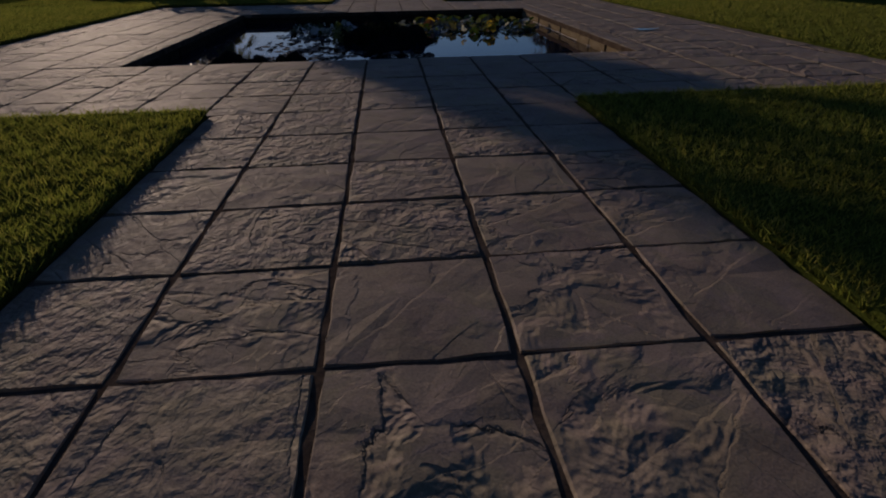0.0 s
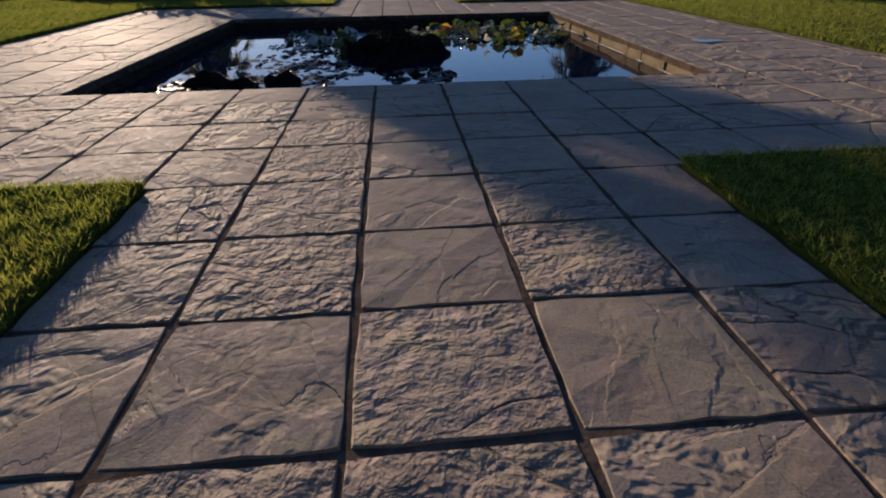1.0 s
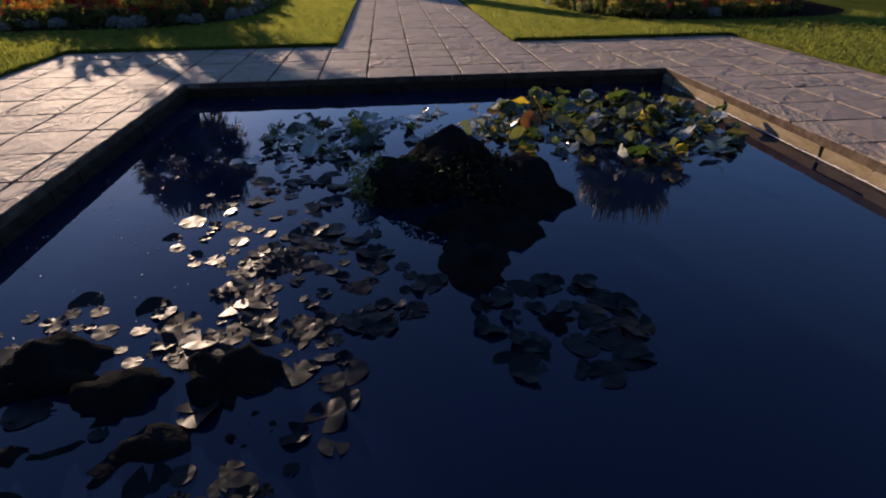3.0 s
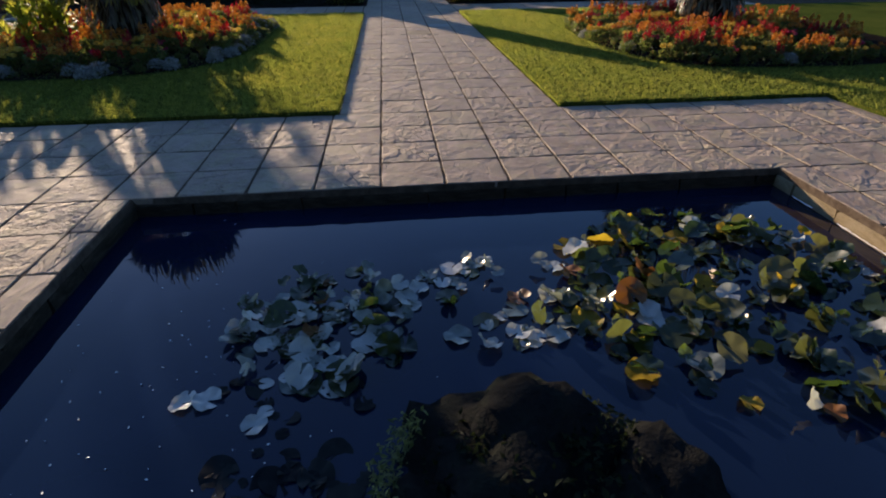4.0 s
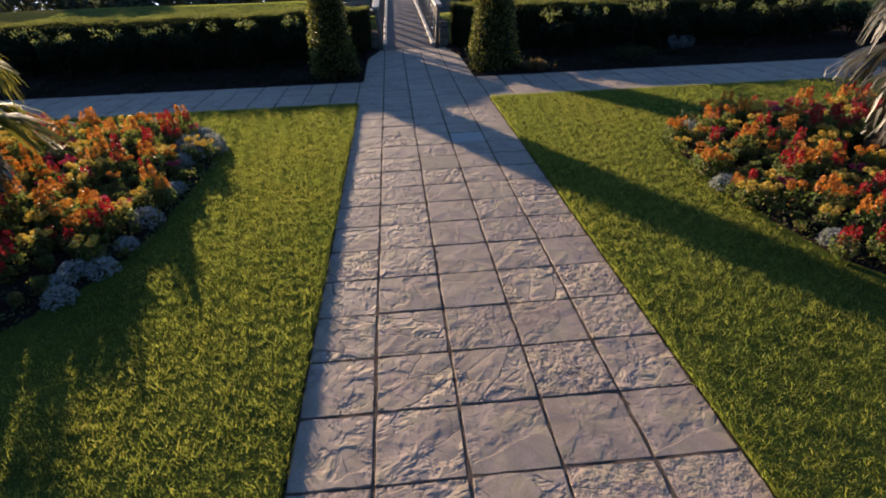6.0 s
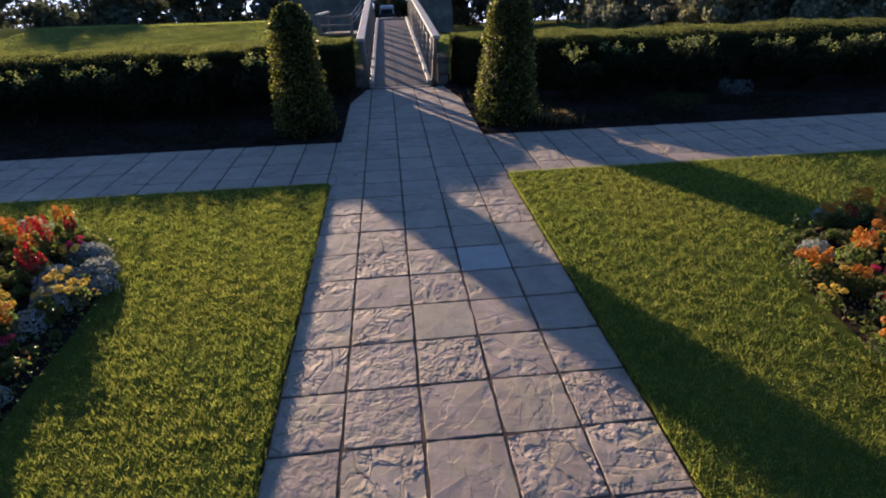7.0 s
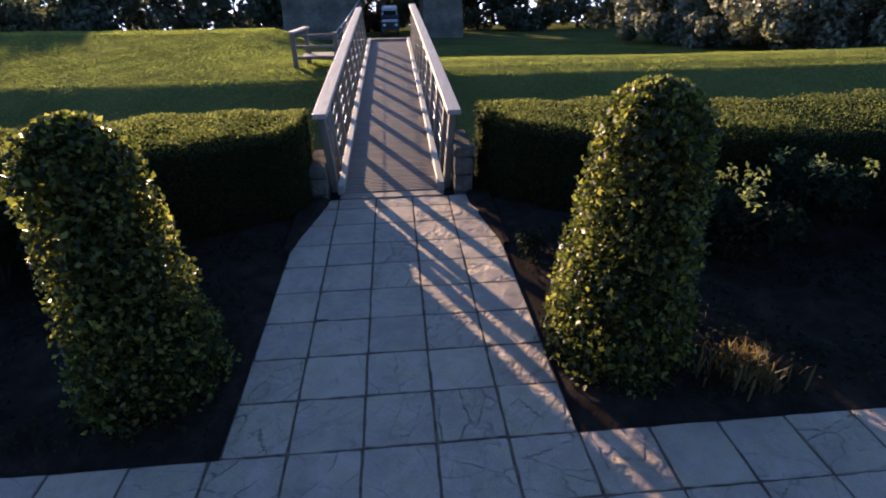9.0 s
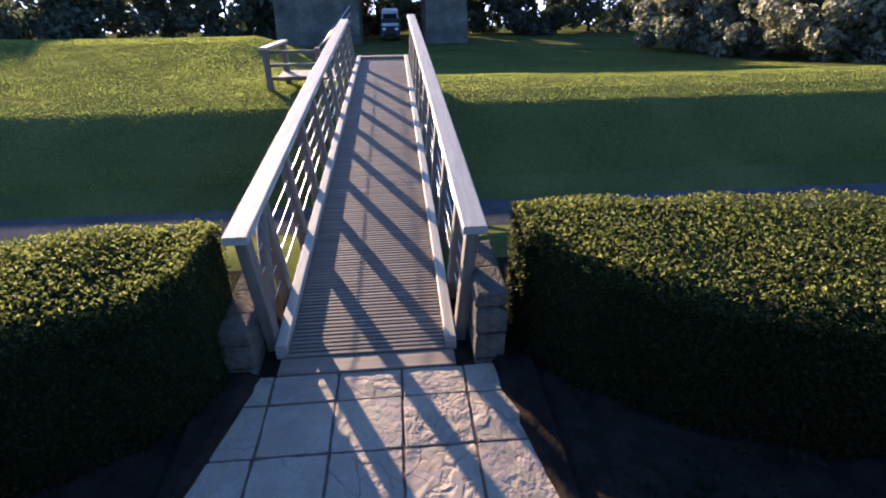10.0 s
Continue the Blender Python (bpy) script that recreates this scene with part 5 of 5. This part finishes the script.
for x, y, size in ((-2.70, 15.0, 1.25), (-2.62, 15.5, 1.1), (-2.82, 15.28, 1.3), (-2.74, 14.7, 1.0), (-2.85, 15.75, 1.1)):
    plant(SILVER, Matrix.Translation((x, y, bed_z(x, y, BED_L))) @ Matrix.Rotation(x * 40, 4, "Z") @ Matrix.Scale(size, 4), "flowers in the first bed")
ER = np.random.default_rng(29)
for bed in (BED_L, BED_R):
    cx, cy, hx, hy = bed
    n = 9000
    a, f = ER.uniform(0, 2 * math.pi, n), 1.0 - 0.24 * ER.uniform(0, 1, n)
    q = (np.abs(np.cos(a)) ** 3.2 + np.abs(np.sin(a)) ** 3.2) ** (-1 / 3.2)
    ex, ey = cx + np.cos(a) * q * hx * f, cy + np.sin(a) * q * hy * f
    near = np.abs(ex) < 5.6
    ex, ey = ex[near], ey[near]
    ez = 0.05 + (0.05 + 0.10 * (0.5 + 0.5 * np.sin(ex * 9 + np.sin(ey * 7)))) * ER.uniform(0, 1, len(ex))
    tagged(new("edging_leaves", leaf_cloud("edging_leaves", np.stack([ex, ey, ez], 1), np.tile([0, 0, 1.0], (len(ex), 1)), 0.032, M_FLEAF, ER, 0.9, 0.5)), "low leafy edging plants along the bed's rim", "edging plant", kind="stuff")


# ---- pool plants ----
def pad_mesh(seed, mat, cup):
    """A notched, slightly cupped floating leaf with a thick edge."""
    r = random.Random(seed)
    bm = bmesh.new()
    n = 18
    c = bm.verts.new((0, 0, 0.004))
    rows = []
    for f in (0.55, 1.0):
        row = []
        for k in range(n):
            a = 0.22 + (2 * math.pi - 0.44) * k / (n - 1)
            q = f * (1 + 0.05 * math.sin(a * 3 + seed) + r.uniform(-0.02, 0.02))
            row.append(bm.verts.new((q * math.cos(a), q * math.sin(a), cup * f * f * (0.5 + 0.5 * math.sin(a * 2 + seed)) + (0.03 + 0.2 * cup) * math.sin(a * 5 + seed) * f * f + r.uniform(-0.12, 0.12) * cup * f)))
        rows.append(row)
    for k in range(n - 1):
        bm.faces.new((c, rows[0][k], rows[0][k + 1]))
        bm.faces.new((rows[0][k], rows[1][k], rows[1][k + 1], rows[0][k + 1]))
    return bm_mesh("lily_pad", bm, mat, True)


PADS = [pad_mesh(1, M_PAD, 0.12), pad_mesh(2, M_PAD, 0.35), pad_mesh(3, M_PAD, 0.6), pad_mesh(4, M_PADY, 0.3), pad_mesh(5, M_PADY, 0.5), pad_mesh(6, M_PADB, 0.5), pad_mesh(7, M_PADWET, 0.02), pad_mesh(8, M_PADWET, 0.07), pad_mesh(9, M_PADWET, 0.3), pad_mesh(10, M_PADSHEEN, 0.12), pad_mesh(11, M_PADSHEEN, 0.3), pad_mesh(12, M_PADSHEEN, 0.45)]
LR = random.Random(3)
made = 0
# "silvery" gathers the pads whose colour carries the painted sheen
rest = {"dry": ([], []), "wet": ([], []), "silvery": ([], [])}
SUNKEN = [(-1.44, 3.94, 0.27, 0.18, 0.22, -0.275, 31), (-1.12, 3.82, 0.25, 0.19, 0.20, -0.285, 37), (-1.32, 3.62, 0.23, 0.16, 0.17, -0.28, 41), (-0.80, 3.86, 0.19, 0.15, 0.22, -0.27, 43),
          (-0.98, 3.60, 0.21, 0.15, 0.17, -0.28, 47), (-0.70, 3.64, 0.13, 0.11, 0.16, -0.285, 53), (0.33, 4.02, 0.11, 0.10, 0.14, -0.25, 59)]
CLUSTERS = [(1.40, 6.35, 0.98, 0.85, 270, 0.5, 0.30), (-0.74, 6.32, 0.46, 0.46, 125, 0.50, 0.05), (-1.05, 5.82, 0.25, 0.15, 5, 0.2, 0.0), (0.18, 6.45, 0.50, 0.42, 46, 0.35, 0.06), (-1.38, 3.80, 0.58, 0.55, 150, 0.0, 0.0), (-0.78, 3.75, 0.38, 0.45, 70, 0.0, 0.0),
            (-0.52, 4.45, 0.46, 0.45, 150, 0.0, 0.0), (-0.85, 5.05, 0.5, 0.6, 75, 0.0, 0.0), (-0.85, 5.7, 0.4, 0.35, 22, 0.0, 0.0), (0.36, 4.02, 0.33, 0.30, 60, 0.0, 0.0)]
for cx, cy, sx, sy, n, upright, yellow in CLUSTERS:
    for k in range(n):
        a, d = LR.uniform(0, 2 * math.pi), math.sqrt(LR.random())
        x, y = cx + sx * d * math.cos(a), cy + sy * d * math.sin(a)
        if not (PL[0] + 0.12 < x < PL[1] - 0.12 and PL[2] + 0.08 < y < PL[3] - 0.15):
            continue
        if math.hypot((x - 0.14) / 0.55, (y - 5.1) / 0.75) < 1 or any(math.hypot((x - q[0]) / q[2], (y - q[1]) / q[3]) < 0.8 for q in SUNKEN):
            continue
        u = LR.random()
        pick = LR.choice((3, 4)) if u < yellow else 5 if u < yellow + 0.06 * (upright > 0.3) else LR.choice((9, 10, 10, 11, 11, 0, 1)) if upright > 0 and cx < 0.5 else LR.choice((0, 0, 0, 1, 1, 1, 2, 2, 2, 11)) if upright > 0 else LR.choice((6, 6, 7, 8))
        up = LR.random() < upright
        z = WATER_Z + (LR.uniform(0.02, 0.08) if up else (0.004 if upright > 0 else 0.001) + 0.003 * LR.random())
        tilt = LR.uniform(0.2, 1.1) if up else LR.uniform(0, 0.06 if upright > 0 else 0.22)
        m = Matrix.Translation((x, y, z)) @ Matrix.Rotation(LR.uniform(0, 6.28), 4, "Z") @ Matrix.Rotation(tilt, 4, "X") @ Matrix.Rotation(LR.uniform(0, 6.28), 4, "Z") @ Matrix.Scale(LR.uniform(0.032, 0.085) * (0.78 if cx < 0.5 else 1.0) if upright > 0 else LR.choice((0.022, 0.028, 0.034, 0.045, 0.065)), 4)
        made += 1
        if made % 4:
            rest_v, rest_f = rest["silvery" if pick > 8 else "wet" if pick > 5 else "dry"]
            base = sum(len(v) for v in rest_v)
            rest_v.append(np.array([m @ v.co for v in PADS[pick].vertices]))
            rest_f += [[base + q for q in (p.vertices[0], p.vertices[k], p.vertices[k + 1])] for p in PADS[pick].polygons for k in range(1, len(p.vertices) - 1)]
            continue
        ob = new("lily_pad", PADS[pick])
        ob.matrix_basis = m
        tagged(ob, ("yellowing curled lily leaf standing out of the water" if pick in (3, 4) else "withered brown lily leaf on the water" if pick == 5 else "lily leaf on the pool, with sky sheen in its pale colour" if pick > 8 else "dark green lily leaf on the pool's surface"), "lily pad", "lily pads on the pool")

for look_name, mat in (("dry", M_PAD), ("wet", M_PADWET), ("silvery", M_PADSHEEN)):
    rest_v, rest_f = rest[look_name]
    tagged(new("small_lily_leaves", mesh_np("small_lily_leaves", np.concatenate(rest_v), rest_f, mat, True)), "crowded small lily leaves on the water" if look_name == "dry" else "lily leaves on the water with sky sheen in their colour" if look_name == "silvery" else "wet half-sunken lily leaves on the water", "lily pad", kind="stuff")


def boulder(name, x, y, rx, ry, rz, z, seed, label):
    bm = bmesh.new()
    bmesh.ops.create_icosphere(bm, subdivisions=4, radius=1.0)
    for v in bm.verts:
        p = v.co.copy()
        k = 1 + 0.32 * noise.noise(p * 1.6 + Vector((seed, 0, 0))) + 0.20 * noise.noise(p * 4 + Vector((0, seed, 0))) + 0.08 * noise.noise(p * 11 + Vector((0, 0, seed)))
        v.co = Vector((p.x * rx * k, p.y * ry * k, p.z * rz * k))
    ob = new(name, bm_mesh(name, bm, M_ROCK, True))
    ob.matrix_basis = Matrix.Translation((x, y, z))
    return tagged(ob, label, "rock")


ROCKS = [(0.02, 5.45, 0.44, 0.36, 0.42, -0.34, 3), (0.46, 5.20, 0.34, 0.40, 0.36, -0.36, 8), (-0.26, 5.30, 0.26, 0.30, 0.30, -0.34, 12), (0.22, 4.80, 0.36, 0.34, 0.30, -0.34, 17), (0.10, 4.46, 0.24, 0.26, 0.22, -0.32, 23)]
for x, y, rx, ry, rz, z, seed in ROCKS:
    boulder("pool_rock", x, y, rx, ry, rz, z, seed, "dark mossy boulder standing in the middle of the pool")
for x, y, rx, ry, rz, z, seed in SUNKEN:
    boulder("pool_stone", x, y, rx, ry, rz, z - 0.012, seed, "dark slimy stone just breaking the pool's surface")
wr = np.random.default_rng(91)
n = 1500
ang, rad = wr.uniform(0, 2 * math.pi, n), wr.uniform(0, 1, n) ** 0.5
wx, wy = 0.12 + 0.52 * rad * np.cos(ang), 5.25 + 0.60 * rad * np.sin(ang)
wz = -0.28 + 0.33 * np.sqrt(1 - np.minimum(rad, 0.97) ** 2) + wr.uniform(-0.03, 0.03, n)
tagged(new("rock_weed", leaf_cloud("rock_weed", np.stack([wx, wy, wz], 1), np.tile([0, 0, 1.0], (n, 1)), 0.036, M_SHRUB, wr, 0.9, 0.5)), "small dark weeds growing over the pool rocks", "weed", kind="stuff")


# fern-like weed on one flank of the rocks, sunlight put in by its bright colour
fr = np.random.default_rng(95)
n = 420
a = fr.uniform(2.4, 3.7, n)
fx, fy = 0.06 + 0.50 * np.cos(a) * fr.uniform(0.9, 1.12, n), 5.32 + 0.42 * np.sin(a) * fr.uniform(0.9, 1.15, n)
fz = WATER_Z + fr.uniform(0.0, 0.14, n)
tagged(new("rock_fern", leaf_cloud("rock_fern", np.stack([fx, fy, fz], 1), np.tile([-0.5, 0.2, 0.8], (n, 1)), 0.030, M_LIT_TIP, fr, 0.8, 0.4)), "weed on the sunny flank of the rocks in sunlit green", "weed", kind="stuff")
# seeds and petals drifting on the water
n = 210
px, py = fr.normal(-1.45, 0.45, n), fr.normal(5.4, 0.9, n)
ok = (px > PL[0] + 0.1) & (px < PL[1] - 0.1) & (py > PL[2] + 0.1) & (py < PL[3] - 0.1)
fl = np.stack([px, py, np.full(n, WATER_Z + 0.003)], 1)[ok]
tagged(new("drifting_seeds", leaf_cloud("drifting_seeds", fl, np.tile([0, 0, 1.0], (len(fl), 1)), 0.011, M_WHITE, fr, 0.25, 0.6)), "pale seeds and petals drifting on the dark water", "debris", kind="stuff")


# a figure scratched in the wet concrete of one slab
bm = bmesh.new()
arc = [(-0.303 + 0.034 * math.cos(a), 2.490 + 0.036 * math.sin(a), 0.003) for a in np.linspace(0.5, 5.4, 14)]
for pts in (arc, [(-0.254, 2.561, 0.003), (-0.243, 2.500, 0.003), (-0.196, 2.487, 0.003)], [(-0.198, 2.542, 0.003), (-0.200, 2.460, 0.003)]):
    tube(bm, pts, [0.0028] * len(pts), 5)
bmesh.ops.scale(bm, vec=(1, 1, 0.35), verts=bm.verts)
part("scratched_figure", bm_mesh("scratched_figure", bm, M_MORTAR), terrace, "shallow figure scratched into one slab")


# ---- paving slabs, piece by piece ----
def slab_mesh(seed):
    r = random.Random(seed)
    bm = bmesh.new()
    rings = []
    loop = [(-0.5 + k / 5, -0.5) for k in range(5)] + [(0.5, -0.5 + k / 5) for k in range(5)] + [(0.5 - k / 5, 0.5) for k in range(5)] + [(-0.5, 0.5 - k / 5) for k in range(5)]
    n = len(loop)
    wob = [(r.uniform(-0.008, 0.006), r.uniform(-0.008, 0.008)) for _ in range(n)]
    for z, d in ((-0.045, 0.0), (-0.010, 0.0), (0.0, 0.010)):
        row = []
        for (cx, cy), (wx, wy) in zip(loop, wob):
            chip = d * r.uniform(0.35, 1.7)
            corner = abs(cx) == 0.5 and abs(cy) == 0.5
            f = 1 - 2 * chip - (0.012 if corner else 0)
            row.append(bm.verts.new((cx * f + wx, cy * f + wy, z - (r.uniform(0, 0.005) if z == 0 else 0))))
        rings.append(row)
    for a, b in zip(rings, rings[1:]):
        for k in range(n):
            bm.faces.new((a[k], a[(k + 1) % n], b[(k + 1) % n], b[k]))
    c = bm.verts.new((r.uniform(-0.1, 0.1), r.uniform(-0.1, 0.1), r.uniform(0.0, 0.003)))
    for k in range(n):
        bm.faces.new((rings[-1][k], rings[-1][(k + 1) % n], c))
    return bm_mesh("slab", bm, M_SLAB)


SLABS = [slab_mesh(k) for k in range(10)]
M_PALE = rough_material("smooth_slab", [(0.33, 0.305, 0.265), (0.40, 0.37, 0.325)], 3.0, 0.8, 0.002)
M_SAND = rough_material("sandy_slab", [(0.36, 0.30, 0.21), (0.43, 0.36, 0.255)], 3.0, 0.85, 0.01)
PALE, SAND = slab_mesh(50), slab_mesh(51)
PALE.materials[0], SAND.materials[0] = M_PALE, M_SAND
HACKED = [slab_mesh(60 + k) for k in range(3)]
for me in HACKED:
    me.materials[0] = M_HACKED
CREAM = slab_mesh(70)
CREAM.materials[0] = slab_material("cream_slab", True, (1.5, 1.5, 1.35))
HACKED_AT = [(-0.23, 2.03), (-0.23, 1.57), (-0.23, 0.66), (0.68, 0.66), (0.68, 1.11), (0.23, 14.10), (0.23, 9.85), (0.68, 10.9), (-0.68, 12.3), (-0.23, 15.4), (1.12, 11.8)]
SR = random.Random(17)


def pave(parent, rects, xlines, ylines, gap=0.0145, cross_gap=0.011):
    for rx0, rx1, ry0, ry1 in rects:
        xs = [rx0] + [x for x in xlines if rx0 + 0.09 < x < rx1 - 0.09] + [rx1]
        ys = [ry0] + [y for y in ylines if ry0 + 0.09 < y < ry1 - 0.09] + [ry1]
        for y0, y1 in zip(ys, ys[1:]):
            for x0, x1 in zip(xs, xs[1:]):
                m = Matrix.Translation(((x0 + x1) / 2 + SR.uniform(-0.002, 0.002), (y0 + y1) / 2 + SR.uniform(-0.002, 0.002), SR.uniform(-0.002, 0.002)))
                m = m @ Euler((SR.uniform(-0.004, 0.004), SR.uniform(-0.004, 0.004), SR.uniform(-0.006, 0.006))).to_matrix().to_4x4() @ Matrix.Diagonal((x1 - x0 - gap, y1 - y0 - cross_gap * SR.uniform(0.6, 1.5), 1, 1))
                cx, cy = (x0 + x1) / 2, (y0 + y1) / 2
                odd = PALE if abs(cx - 0.68) < 0.1 and abs(cy - 15.4) < 0.2 else SAND if abs(cx - 0.23) < 0.1 and abs(cy - 14.55) < 0.2 else None
                hacked = any(abs(cx - hx) < 0.15 and abs(cy - hy) < 0.2 for hx, hy in HACKED_AT)
                odd = CREAM if abs(cx + 0.68) < 0.15 and abs(cy - 2.47) < 0.2 else HACKED[SR.randrange(3)] if hacked else odd
                part("slab", odd or SLABS[SR.randrange(10)], parent, m=m, label="" if odd is None else "roughly hacked slab" if hacked else "pale smooth replacement slab")


XN = [-0.456 - 0.449 * k for k in range(12, 0, -1)] + [-0.456, 0.0, 0.451, 0.905] + [0.905 + 0.449 * k for k in range(1, 12)]
YN = [0.4475 * k for k in range(-12, 1)] + [0.440, 0.882]
pave(path_near, [(-0.865, 1.315, -4.5, 1.346)], XN, YN)
XF = [-0.45 - 0.455 * k for k in range(19, 0, -1)] + [-0.45, 0.003, 0.453, 0.90] + [0.90 + 0.449 * k for k in range(1, 19)]
YF = [8.055, 8.507, 8.96, 9.40] + [9.40 + 0.4475 * k for k in range(1, 18)]
YS = [PL[2] + 0.452 * k for k in range(11)]
pave(terrace, terrace_rects[:1], XN, [1.803, 2.255, 2.695])
pave(terrace, terrace_rects[1:3], XF, YS)
pave(terrace, terrace_rects[3:], XF, YF)
pave(path_far, [(-0.86, 1.335, 9.40, 17.455)], XF, YF)
pave(path_cross, [(-9.0, 9.0, 17.455, 19.26)], XF, [17.89, 18.36, 18.81])
pave(path_bridge, [(-0.85, 1.34, 19.26, 23.09)], XF, [19.705, 20.142, 20.59, 21.033, 21.487, 21.921, 22.382, 22.812])
